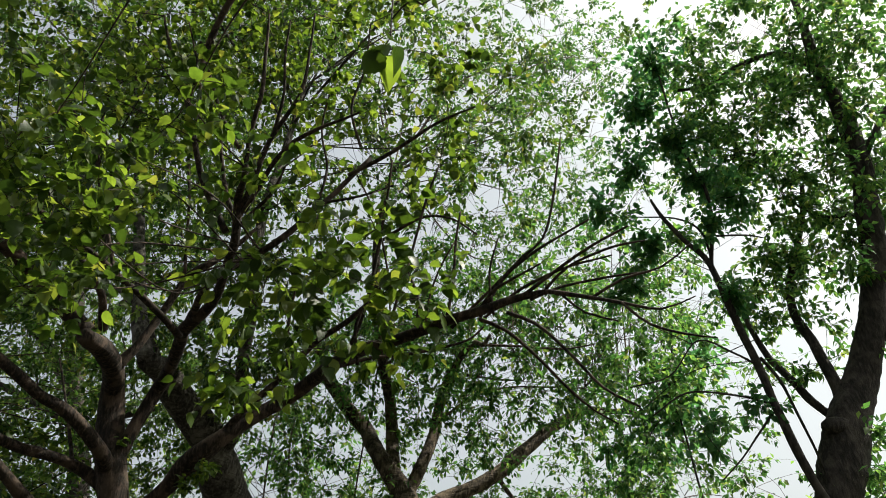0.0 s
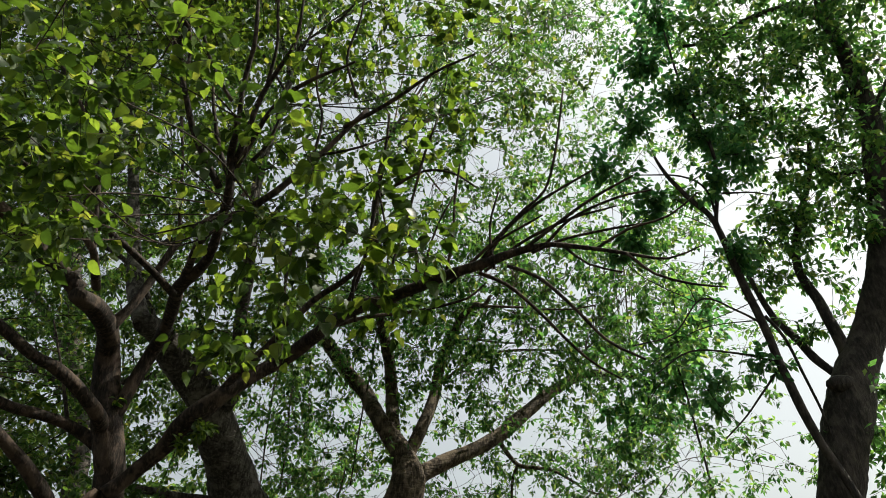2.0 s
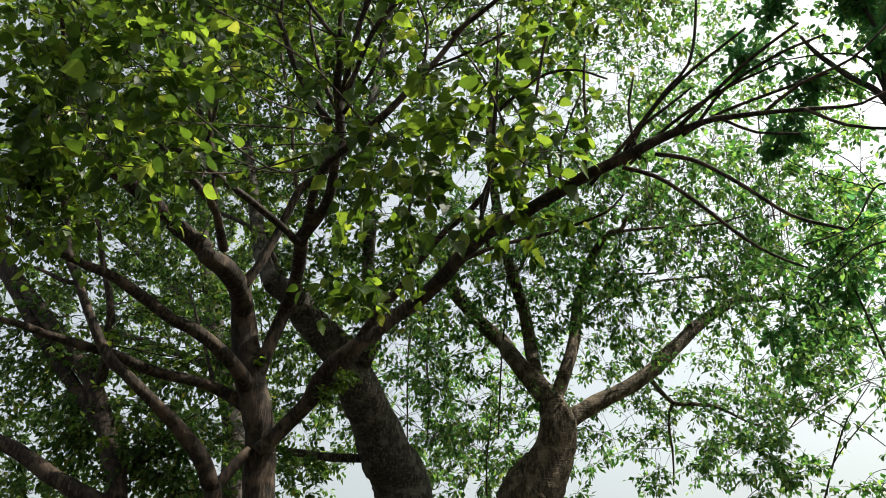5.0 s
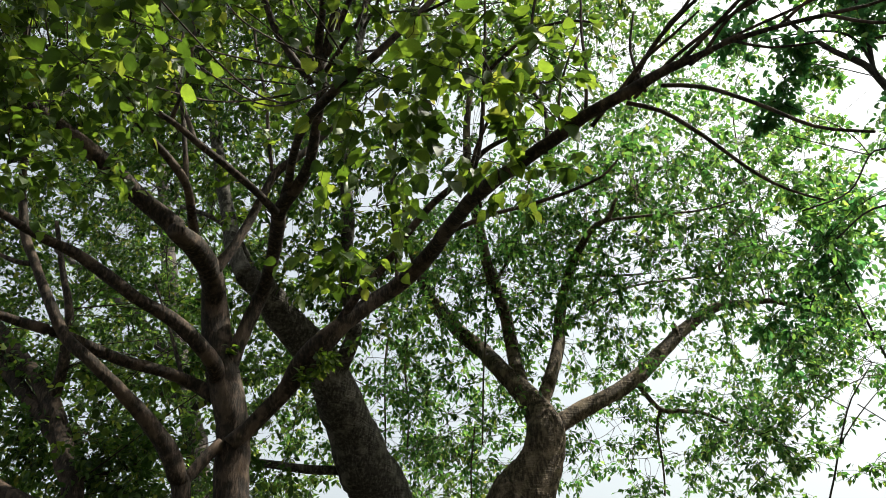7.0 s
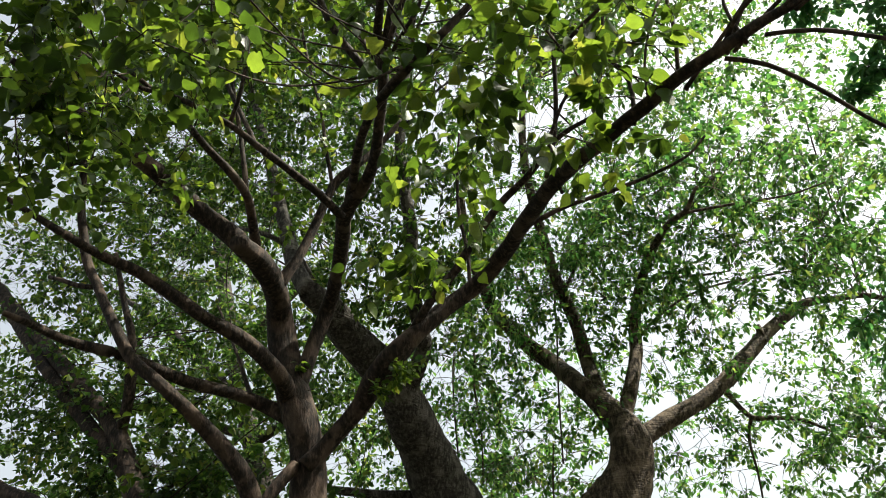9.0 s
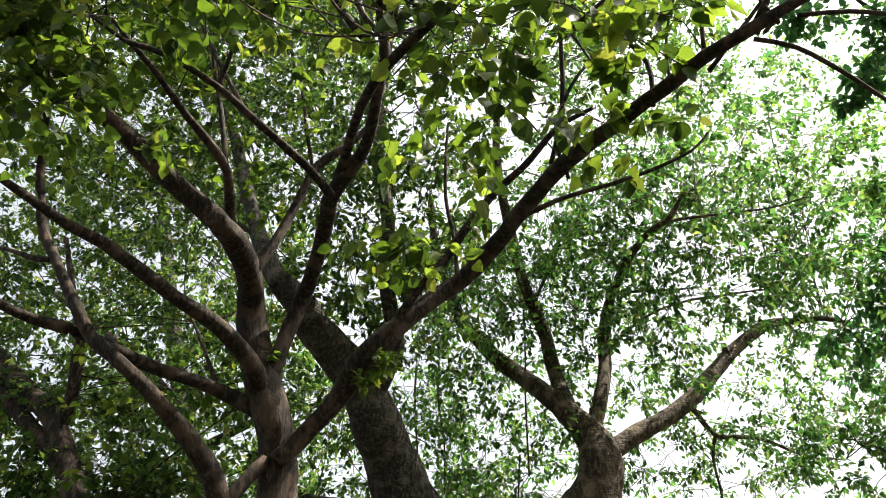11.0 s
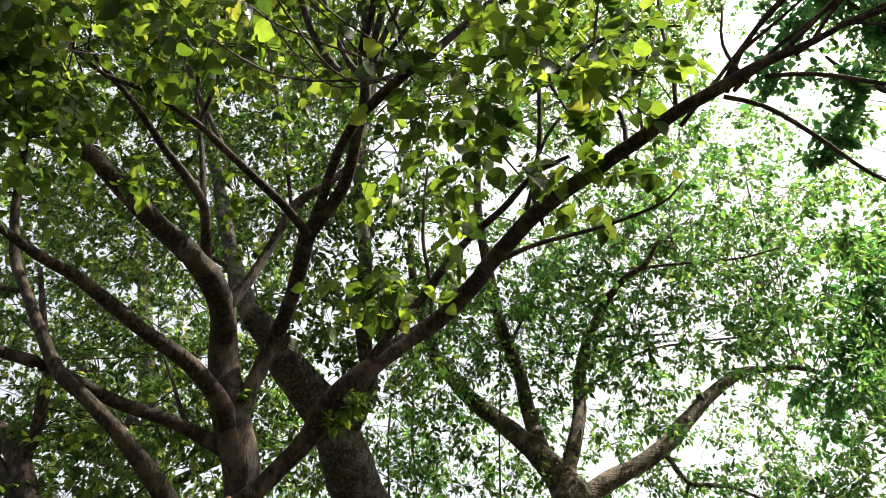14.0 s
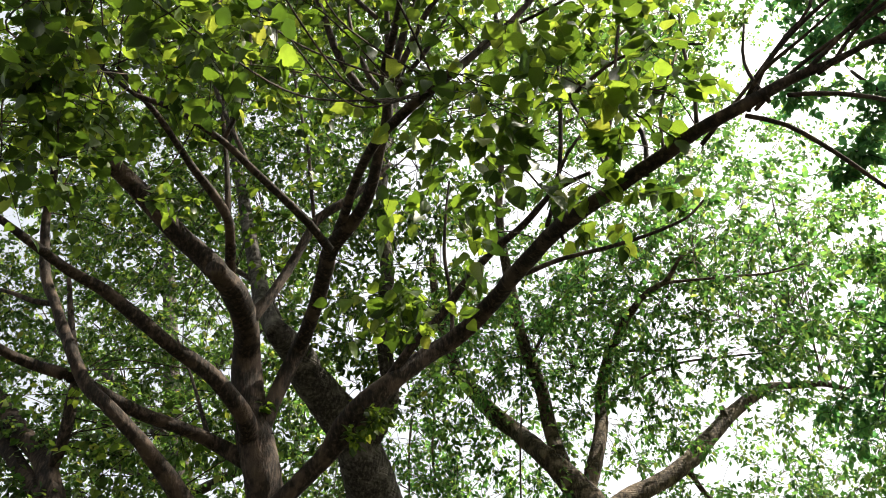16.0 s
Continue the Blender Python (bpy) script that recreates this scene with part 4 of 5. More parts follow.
spray("mid", -3.09, 7.21, 5.51, 0.50, 10)
spray("mid", -3.71, 7.30, 5.50, 0.40, 8)
spray("mid", -4.71, 7.01, 5.97, 0.50, 9)
spray("mid", -7.16, 7.40, 9.35, 0.80, 16)
spray("mid", -8.69, 7.58, 9.73, 0.90, 18)
spray("mid", -9.52, 7.55, 11.75, 0.90, 16)
spray("mid", -8.11, 7.39, 11.58, 0.90, 16)
spray("mid", -2.61, 6.59, 7.67, 0.70, 14)
spray("mid", -5.97, 7.23, 11.69, 0.90, 16)
spray("mid", -7.78, 7.33, 12.96, 0.90, 14)
spray("mid", -10.32, 7.41, 14.66, 1.00, 14)
spray("mid", -6.85, 7.71, 7.17, 0.70, 14)
spray("mid", -8.14, 7.74, 8.05, 0.80, 14)
spray("mid", -9.44, 7.77, 8.78, 0.80, 14)
spray("mid", -5.73, 7.86, 5.31, 0.50, 8)
spray("mid", -6.42, 7.68, 6.49, 0.60, 9)
spray("mid", -4.84, 8.09, 5.16, 0.40, 7)
spray("mid", -4.44, 7.88, 5.22, 0.40, 6)
spray("mid", -7.59, 8.20, 11.88, 1.10, 22)
spray("mid", -6.11, 8.20, 13.03, 1.10, 22)
spray("mid", -4.39, 8.00, 13.74, 1.10, 20)
spray("mid", -8.60, 8.40, 9.92, 1.00, 20)
spray("mid", -3.65, 8.00, 11.25, 0.90, 18)
spray("mid", -2.76, 7.80, 11.93, 0.90, 14)
spray("left", -7.71, 6.60, 5.57, 0.60, 12)
spray("left", -6.99, 6.50, 5.43, 0.50, 10)
spray("left", -6.19, 6.50, 4.44, 0.50, 12)
spray("left", -7.40, 6.60, 4.69, 0.60, 14)
spray("left", -5.81, 6.60, 4.15, 0.50, 10)
spray("left", -5.53, 6.80, 4.20, 0.40, 8)
spray("left", -8.14, 6.50, 6.58, 0.60, 10)
spray("left", -8.68, 6.40, 5.93, 0.80, 14)
spray("left", -6.37, 6.80, 5.24, 0.40, 8)
spray("left", -7.50, 6.40, 6.61, 0.60, 9)
spray("left", -10.25, 6.40, 8.47, 1.00, 16)
spray("left", -8.44, 6.40, 7.70, 0.80, 12)
spray("left", -8.24, 6.60, 5.16, 0.60, 12)
spray("left", -7.31, 6.60, 4.54, 0.50, 12)
spray("left", -5.98, 6.80, 3.91, 0.50, 12)
spray("left", -5.85, 7.00, 4.41, 0.40, 8)
spray("left", -8.30, 6.50, 5.62, 0.60, 10)
spray("left", -9.89, 6.20, 9.30, 1.00, 16)
spray("left", -8.65, 6.40, 8.10, 0.80, 12)
spray("far", -3.51, 9.50, 6.93, 0.70, 26)
spray("far", -4.15, 9.70, 6.73, 0.80, 24)
spray("far", -2.94, 9.34, 6.99, 0.70, 28)
spray("far", -2.32, 9.27, 6.70, 0.70, 28)
spray("far", -1.81, 9.34, 6.36, 0.70, 28)
spray("far", -1.94, 9.22, 6.97, 0.70, 24)
spray("far", -2.47, 9.17, 7.46, 0.70, 24)
spray("far", -1.88, 9.75, 5.94, 0.50, 15)
spray("far", -3.09, 9.80, 6.14, 0.60, 20)
spray("far", -3.70, 9.84, 5.93, 0.70, 20)
spray("far", -4.31, 9.85, 5.79, 0.70, 20)
spray("far", -3.44, 9.94, 5.25, 0.70, 22)
spray("far", -2.93, 9.94, 4.73, 0.60, 18)
spray("far", -4.57, 9.93, 5.10, 0.60, 16)
spray("far", -3.98, 9.97, 4.81, 0.70, 18)
spray("far", -3.29, 9.99, 4.43, 0.60, 14)
spray("far", -1.19, 9.05, 6.80, 0.60, 16)
spray("far", -0.73, 8.98, 6.36, 0.70, 18)
spray("far", -0.75, 8.59, 6.97, 0.70, 18)
spray("far", -1.29, 9.11, 7.66, 0.70, 20)
spray("far", -1.83, 9.17, 8.21, 0.80, 22)
spray("far", -0.30, 8.80, 6.38, 0.80, 20)
spray("far", -0.10, 7.90, 6.32, 0.80, 20)
spray("far", 0.37, 8.95, 6.72, 0.80, 20)
spray("far", 1.06, 9.48, 7.10, 0.80, 18)
spray("far", 0.20, 9.31, 6.36, 0.70, 16)
spray("far", 0.81, 9.62, 6.50, 0.80, 16)
spray("far", -0.79, 9.47, 6.04, 0.60, 12)
spray("far", -0.21, 9.48, 5.98, 0.60, 14)
spray("far", 0.39, 9.64, 6.09, 0.60, 12)
spray("far", 0.77, 9.82, 5.96, 0.70, 12)
spray("far", -1.06, 9.78, 5.83, 0.50, 10)
spray("far", -1.49, 10.09, 5.82, 0.50, 11)
spray("far", -0.89, 10.83, 6.00, 0.40, 5)
spray("far", -0.25, 11.56, 5.89, 0.50, 4)
spray("far", 0.41, 11.95, 6.32, 0.50, 5)
spray("far", 0.93, 11.51, 6.07, 0.60, 11)
spray("far", -1.31, 10.77, 5.68, 0.40, 3)
spray("far", -1.43, 11.01, 4.94, 0.60, 12)
spray("far", -1.80, 11.03, 4.67, 0.50, 10)
spray("far", -0.87, 11.28, 4.81, 0.50, 11)
spray("far", -0.31, 11.28, 5.19, 0.50, 10)
spray("far", -0.52, 11.42, 4.47, 0.50, 10)
spray("far", 0.33, 11.68, 5.49, 0.50, 9)
spray("far", 0.24, 11.71, 4.74, 0.60, 11)
spray("far", 1.23, 11.98, 5.77, 0.70, 12)
spray("far", 0.69, 8.96, 7.62, 0.80, 18)
spray("far", -0.17, 8.52, 7.48, 0.80, 18)
spray("far", -0.77, 9.01, 8.38, 0.80, 18)
spray("far", -1.46, 9.12, 9.12, 0.90, 18)
spray("far", 1.53, 9.58, 7.98, 0.90, 16)
spray("far", -2.37, 9.06, 8.84, 0.90, 18)
spray("far", -3.24, 9.25, 8.29, 0.80, 18)
spray("far", 1.51, 10.06, 6.51, 0.80, 14)
spray("far", 2.01, 10.04, 7.20, 0.80, 14)
spray("far", -1.22, 9.60, 6.12, 0.50, 10)
spray("far", 0.58, 9.80, 11.89, 1.00, 26)
spray("far", 1.15, 9.80, 13.17, 1.00, 22)
spray("far", -0.17, 9.80, 13.60, 1.00, 22)
spray("far", 0.05, 9.80, 10.59, 0.90, 22)
spray("far", -0.95, 9.80, 11.56, 0.90, 20)
spray("far", -1.59, 9.80, 13.70, 1.00, 20)
spray("far", 0.54, 9.80, 9.56, 0.70, 15)
spray("far", -0.62, 9.80, 9.69, 0.70, 15)
spray("far", 1.09, 10.00, 6.94, 0.70, 14)
spray("far", 1.91, 10.20, 6.92, 0.70, 12)
spray("far", 0.70, 9.60, 15.26, 1.10, 18)
spray("right", 4.38, 6.90, 8.64, 0.70, 18)
spray("right", 3.87, 6.90, 9.14, 0.70, 18)
spray("right", 3.24, 7.00, 9.36, 0.60, 15)
spray("right", 2.73, 7.00, 9.30, 0.50, 12)
spray("right", 3.31, 7.10, 8.47, 0.60, 16)
spray("right", 2.80, 7.10, 8.31, 0.50, 13)
spray("right", 3.61, 7.10, 8.09, 0.60, 15)
spray("right", 3.70, 7.10, 7.31, 0.50, 13)
spray("right", 3.11, 7.20, 7.65, 0.50, 14)
spray("right", 2.60, 7.20, 7.69, 0.50, 13)
spray("right", 3.35, 7.30, 7.05, 0.45, 10)
spray("right", 3.55, 7.10, 6.59, 0.40, 9)
spray("right", 3.25, 7.50, 6.40, 0.40, 10)
spray("right", 3.43, 7.30, 5.91, 0.35, 7)
spray("right", 4.35, 6.90, 7.76, 0.60, 14)
spray("right", 4.06, 6.90, 6.55, 0.50, 10)
spray("right", 2.97, 7.60, 5.97, 0.40, 9)
spray("right", 2.59, 7.60, 5.67, 0.35, 8)
spray("right", 4.83, 6.80, 9.70, 0.80, 16)
spray("right", 3.86, 6.80, 10.19, 0.80, 16)
spray("right", 4.90, 6.60, 8.52, 0.80, 14)
spray("right", 4.53, 6.70, 7.06, 0.70, 12)
spray("right", 4.12, 7.00, 5.72, 0.60, 10)
spray("right", 3.08, 7.50, 4.98, 0.30, 5)
spray("right", 3.20, 7.50, 3.88, 0.40, 10)
spray("right", 3.11, 7.50, 3.52, 0.40, 9)
spray("slender", 2.15, 6.60, 8.90, 0.45, 15)
spray("slender", 1.82, 6.60, 8.17, 0.40, 14)
spray("slender", 2.13, 6.70, 7.71, 0.42, 14)
spray("slender", 1.61, 6.60, 7.29, 0.35, 10)
spray("slender", 2.25, 6.75, 7.01, 0.40, 12)
spray("slender", 2.61, 6.80, 6.72, 0.35, 9)
spray("slender", 1.21, 6.60, 6.71, 0.30, 8)
spray("slender", 2.27, 6.80, 6.40, 0.25, 7)
spray("slender", 1.69, 6.80, 4.13, 0.30, 6)
spray("slender", 2.25, 6.90, 4.32, 0.25, 4)
spray("slender", 2.28, 6.85, 5.55, 0.30, 6)
spray("sapling", 0.24, 8.00, 3.46, 0.35, 9)
spray("sapling", 0.46, 8.00, 3.12, 0.35, 9)
spray("sapling", -0.06, 8.10, 3.59, 0.30, 6)
spray("sapling", 0.96, 8.20, 3.96, 0.40, 9)
spray("sapling", 1.39, 8.20, 3.88, 0.40, 9)
spray("sapling", 0.86, 8.20, 4.34, 0.35, 7)
spray("sapling", 1.29, 8.20, 3.10, 0.30, 7)
spray("sapling", 0.20, 8.00, 3.05, 0.30, 6)
spray("sapling", 1.26, 8.30, 4.29, 0.35, 7)
spray("near", -2.48, 2.30, 5.62, 0.35, 6)
spray("near", -2.07, 2.50, 5.37, 0.30, 4)
spray("near", -2.38, 2.50, 4.88, 0.35, 5)
spray("near", -1.97, 2.90, 4.78, 0.30, 4)
spray("near", -1.87, 2.70, 5.95, 0.35, 5)
spray("near", -2.55, 3.20, 4.81, 0.30, 3)
spray("back", -15.32, 12.30, 13.81, 1.00, 12)
spray("back", -13.53, 12.30, 13.85, 1.00, 12)
spray("back", -11.80, 12.30, 13.90, 1.00, 12)
spray("back", -9.92, 12.30, 12.42, 1.00, 12)
spray("back", -8.41, 12.30, 12.49, 0.90, 10)
spray("back", -14.65, 12.30, 11.85, 1.00, 12)
spray("back", -12.90, 12.30, 11.57, 1.00, 12)
spray("back", -11.27, 12.30, 11.31, 1.00, 12)
spray("back", -9.64, 12.30, 10.45, 0.90, 12)
spray("back", -8.40, 12.30, 10.59, 0.80, 8)
spray("back", -14.42, 12.30, 10.27, 0.90, 12)
spray("back", -12.79, 12.30, 10.06, 0.90, 12)
spray("back", -11.19, 12.30, 9.57, 0.90, 12)
spray("back", -9.72, 12.30, 9.12, 0.80, 10)
spray("back", -8.52, 12.30, 9.00, 0.70, 8)
spray("back", -13.61, 12.30, 8.84, 0.80, 12)
spray("back", -11.92, 12.30, 8.51, 0.80, 12)
spray("back", -10.31, 12.30, 7.95, 0.80, 12)
spray("back", -9.26, 12.30, 7.79, 0.70, 8)
spray("back", -7.89, 12.30, 7.41, 0.50, 6)
spray("back", -7.20, 12.30, 7.78, 0.50, 5)
spray("back", -6.84, 12.30, 7.03, 0.50, 4)
spray("back", -17.64, 12.30, 13.92, 1.10, 12)
spray("back", -16.30, 12.30, 10.83, 1.00, 10)
spray("back", -18.93, 12.30, 12.93, 1.10, 10)
spray("back", -13.97, 12.30, 16.93, 1.00, 10)
spray("back", -11.54, 12.30, 16.22, 1.00, 10)
spray("back", -16.66, 12.30, 17.71, 1.00, 10)
spray("back", -19.95, 12.30, 18.23, 1.10, 10)
spray("back", -13.93, 12.30, 8.06, 0.80, 8)
spray("back", -10.93, 12.30, 7.22, 0.80, 8)
spray("back", -8.65, 12.30, 6.77, 0.70, 6)
spray("near", 0.57, 1.12, 3.17, 0.05, 1)
spray("near", 0.66, 1.12, 3.27, 0.06, 1)
spray("near", -1.68, 4.25, 7.43, 0.40, 5)
spray("near", -1.05, 4.25, 6.90, 0.40, 5)
spray("near", -0.47, 4.15, 6.92, 0.40, 6)
spray("near", -0.03, 4.25, 6.52, 0.40, 6)
spray("near", -1.27, 4.35, 6.25, 0.35, 4)
spray("near", -0.77, 4.30, 6.35, 0.35, 4)
spray("near", -0.32, 4.35, 5.93, 0.35, 5)
spray("near", 0.20, 4.15, 6.77, 0.35, 5)
spray("near", -2.04, 4.35, 7.07, 0.35, 4)
spray("near", -1.00, 4.15, 7.50, 0.40, 5)
spray("near", -0.33, 4.75, 5.76, 0.30, 4)
spray("near", -0.67, 4.85, 5.66, 0.30, 4)
spray("near", -2.38, 4.15, 7.53, 0.40, 5)
spray("near", -2.75, 4.15, 6.90, 0.40, 5)
spray("near", 0.03, 4.55, 6.03, 0.30, 4)
spray("near", -1.78, 4.05, 8.01, 0.40, 5)
spray("near", -0.23, 4.05, 7.44, 0.40, 5)
spray("back", -7.59, 11.60, 9.34, 0.60, 7)
spray("back", -7.90, 11.60, 8.70, 0.60, 7)
spray("back", -7.10, 11.60, 8.21, 0.50, 6)
spray("back", -7.36, 11.60, 7.84, 0.50, 6)
spray("back", -14.82, 11.50, 5.99, 0.80, 10)
spray("back", -12.82, 11.50, 5.60, 0.80, 10)
spray("back", -11.25, 11.50, 5.51, 0.80, 10)
spray("back", -9.79, 11.50, 5.42, 0.70, 10)
spray("back", -15.45, 11.50, 7.11, 0.80, 10)
spray("back", -8.81, 11.50, 5.18, 0.60, 8)
spray("back", -7.31, 11.50, 5.27, 0.50, 7)
spray("back", -7.12, 11.50, 5.97, 0.50, 6)
spray("back", -10.40, 11.50, 6.29, 0.70, 8)
spray("back", -13.68, 11.50, 6.70, 0.80, 8)
spray("left", -7.39, 6.90, 4.35, 0.50, 10)
spray("left", -7.90, 6.70, 3.95, 0.50, 10)
spray("left", -6.43, 7.00, 4.23, 0.50, 10)
spray("left", -5.80, 7.10, 3.76, 0.40, 8)
spray("left", -8.98, 6.60, 4.37, 0.60, 10)
spray("far", 1.01, 10.00, 12.14, 1.00, 14)
spray("far", 0.38, 10.00, 13.66, 1.00, 14)
spray("far", -0.54, 10.00, 11.95, 0.90, 12)
spray("far", 1.80, 10.00, 13.20, 0.90, 10)
spray("far", -1.09, 9.80, 14.26, 1.00, 12)
spray("far", -2.32, 9.80, 13.57, 1.00, 12)
spray("far", -4.87, 9.91, 5.33, 0.60, 10)
spray("far", -4.30, 9.94, 6.35, 0.60, 10)
spray("far", -3.66, 10.00, 4.96, 0.60, 10)
spray("far", -4.81, 9.89, 6.31, 0.60, 9)
spray("far", -2.79, 10.22, 4.45, 0.50, 8)
spray("far", -2.09, 10.84, 4.54, 0.50, 8)
spray("far", -1.31, 11.24, 4.54, 0.50, 9)
spray("far", -0.18, 11.37, 4.29, 0.50, 8)
spray("far", 0.30, 11.31, 4.21, 0.50, 8)
spray("far", 0.70, 11.61, 5.18, 0.50, 8)
spray("far", -0.54, 11.12, 6.67, 0.50, 6)
spray("far", 0.08, 11.58, 6.81, 0.50, 5)
spray("far", -1.77, 10.52, 5.71, 0.40, 4)
spray("far", 0.73, 11.59, 5.57, 0.50, 8)
spray("far", 0.93, 11.60, 4.80, 0.60, 8)
spray("far", 1.48, 10.89, 6.03, 0.60, 9)
spray("far", -0.47, 8.38, 6.83, 0.70, 9)
spray("far", 1.16, 9.59, 7.76, 0.70, 10)
spray("far", 0.32, 8.80, 7.47, 0.70, 10)
spray("far", 1.12, 10.05, 6.68, 0.70, 10)
spray("far", -1.54, 9.35, 6.89, 0.50, 8)
spray("far", -3.17, 9.50, 7.59, 0.60, 9)
spray("mid", -12.12, 7.31, 17.56, 0.80, 9)
spray("mid", -10.90, 7.49, 14.99, 0.80, 9)
spray("mid", -11.21, 7.52, 13.47, 0.80, 9)
spray("mid", -7.91, 6.36, 9.38, 0.80, 9)
spray("mid", -9.95, 6.96, 16.90, 0.80, 9)
spray("mid", -8.41, 6.50, 13.76, 0.80, 9)
spray("mid", -8.63, 7.27, 11.90, 0.80, 9)
spray("mid", -7.08, 6.39, 9.28, 0.80, 9)
spray("mid", -6.96, 6.20, 14.61, 0.80, 9)
spray("mid", -6.47, 6.50, 12.78, 0.80, 9)
spray("mid", -5.83, 6.61, 10.41, 0.80, 9)
spray("mid", -6.08, 7.15, 9.90, 0.80, 9)
spray("mid", -6.55, 7.17, 14.75, 0.80, 9)
spray("mid", -4.93, 6.62, 11.63, 0.80, 9)
spray("mid", -5.02, 6.40, 10.59, 0.80, 9)
spray("mid", -5.46, 7.04, 9.84, 0.80, 9)
spray("mid", -4.81, 6.67, 13.67, 0.80, 9)
spray("mid", -4.38, 6.87, 11.81, 0.80, 9)
spray("mid", -4.40, 7.19, 10.94, 0.80, 9)
spray("mid", -3.58, 6.23, 8.08, 0.80, 9)
spray("mid", -2.60, 6.23, 11.91, 0.80, 9)
spray("mid", -2.91, 7.01, 11.92, 0.80, 9)
spray("mid", -3.01, 6.45, 10.09, 0.80, 9)
spray("mid", -2.69, 7.26, 9.35, 0.80, 9)
spray("near", -5.14, 3.74, 9.10, 0.45, 4)
spray("near", -5.83, 4.18, 8.97, 0.45, 4)
spray("near", -5.41, 4.20, 7.51, 0.45, 4)
spray("near", -4.88, 4.35, 6.97, 0.45, 4)
spray("near", -5.25, 4.01, 10.08, 0.45, 4)
spray("near", -4.55, 4.32, 8.85, 0.45, 4)
spray("near", -3.65, 3.72, 6.80, 0.45, 4)
spray("near", -3.37, 3.55, 5.84, 0.45, 4)
spray("near", -3.01, 3.56, 7.97, 0.45, 4)
spray("near", -3.48, 3.93, 7.52, 0.45, 4)
spray("near", -3.19, 3.99, 6.99, 0.45, 4)
spray("near", -2.55, 3.82, 5.67, 0.45, 4)
spray("near", -2.38, 3.43, 7.60, 0.45, 4)
spray("near", -2.05, 3.53, 6.68, 0.45, 4)
spray("near", -2.16, 4.03, 6.29, 0.45, 4)
spray("near", -1.92, 3.83, 5.69, 0.45, 4)
spray("near", -1.75, 3.69, 7.76, 0.45, 4)
spray("near", -1.82, 4.25, 7.32, 0.45, 4)
spray("near", -1.28, 3.89, 6.17, 0.45, 4)
spray("near", -1.19, 3.69, 5.20, 0.45, 4)
spray("mid", -3.41, 7.58, 14.71, 0.70, 7)
spray("mid", -2.84, 7.83, 11.95, 0.70, 7)
spray("mid", -2.86, 7.29, 10.42, 0.70, 7)
spray("mid", -2.37, 8.07, 14.14, 0.70, 7)
spray("mid", -2.20, 7.97, 12.09, 0.70, 7)
spray("mid", -1.91, 7.96, 10.52, 0.70, 7)
spray("mid", -0.89, 7.48, 12.81, 0.70, 7)
spray("mid", -0.94, 7.89, 11.57, 0.70, 7)
spray("mid", -1.10, 7.85, 9.91, 0.70, 7)
spray("mid", 0.38, 7.75, 13.50, 0.70, 7)
spray("mid", -0.01, 7.66, 11.07, 0.70, 7)
spray("mid", 0.20, 8.00, 9.93, 0.70, 7)
spray("left", -11.25, 7.39, 7.34, 0.42, 5)
spray("left", -10.56, 7.47, 6.42, 0.42, 5)
spray("left", -10.19, 7.58, 5.31, 0.42, 5)
spray("left", -9.27, 7.22, 4.37, 0.42, 5)
spray("left", -9.96, 7.55, 6.98, 0.42, 5)
spray("left", -9.12, 7.38, 5.89, 0.42, 5)
spray("left", -8.78, 7.42, 5.28, 0.42, 5)
spray("left", -8.13, 7.14, 4.12, 0.42, 5)
spray("left", -7.85, 7.31, 6.41, 0.42, 5)
spray("left", -7.18, 6.93, 5.66, 0.42, 5)
spray("left", -7.10, 6.98, 4.62, 0.42, 5)
spray("left", -6.60, 6.83, 3.85, 0.42, 5)
spray("left", -6.27, 6.84, 6.11, 0.42, 5)
spray("left", -6.39, 6.95, 5.36, 0.42, 5)
spray("left", -6.45, 7.17, 4.85, 0.42, 5)
spray("left", -6.23, 7.27, 3.91, 0.42, 5)
spray("left", -5.24, 6.80, 5.51, 0.42, 5)
spray("left", -5.37, 7.13, 5.23, 0.42, 5)
spray("left", -5.34, 7.10, 4.29, 0.42, 5)
spray("left", -5.09, 6.88, 3.66, 0.42, 5)
spray("back", -8.35, 12.00, 5.78, 0.50, 8)
spray("back", -7.30, 12.00, 5.28, 0.50, 8)
spray("back", -6.58, 12.00, 5.67, 0.50, 7)
spray("back", -5.01, 12.00, 4.81, 0.50, 8)
spray("back", -4.16, 12.00, 5.04, 0.50, 8)
spray("back", -3.61, 12.00, 4.49, 0.50, 8)
spray("back", -4.98, 12.00, 5.48, 0.50, 7)
spray("back", -4.32, 12.00, 5.65, 0.50, 6)
spray("far", 1.19, 10.00, 12.72, 0.70, 12)
spray("far", 1.31, 10.00, 11.15, 0.70, 12)
spray("far", 0.75, 10.00, 9.93, 0.70, 12)
spray("far", 0.79, 10.00, 14.24, 0.80, 10)
spray("far", 2.08, 10.00, 13.62, 0.80, 10)
spray("far", 0.06, 10.00, 8.84, 0.60, 9)
spray("far", 0.92, 10.00, 8.90, 0.60, 8)
spray("far", 1.63, 10.50, 5.47, 0.55, 7)
spray("far", 2.16, 10.50, 5.07, 0.55, 7)
spray("far", 1.63, 10.50, 4.66, 0.55, 8)
spray("far", 2.53, 10.50, 4.72, 0.55, 7)
spray("far", 1.08, 10.50, 5.03, 0.50, 6)
spray("far", 2.87, 10.50, 4.38, 0.50, 6)
spray("far", 2.53, 10.50, 5.70, 0.50, 5)
spray("far", 2.24, 10.30, 6.92, 0.55, 8)
spray("far", 2.86, 10.40, 6.13, 0.50, 5)
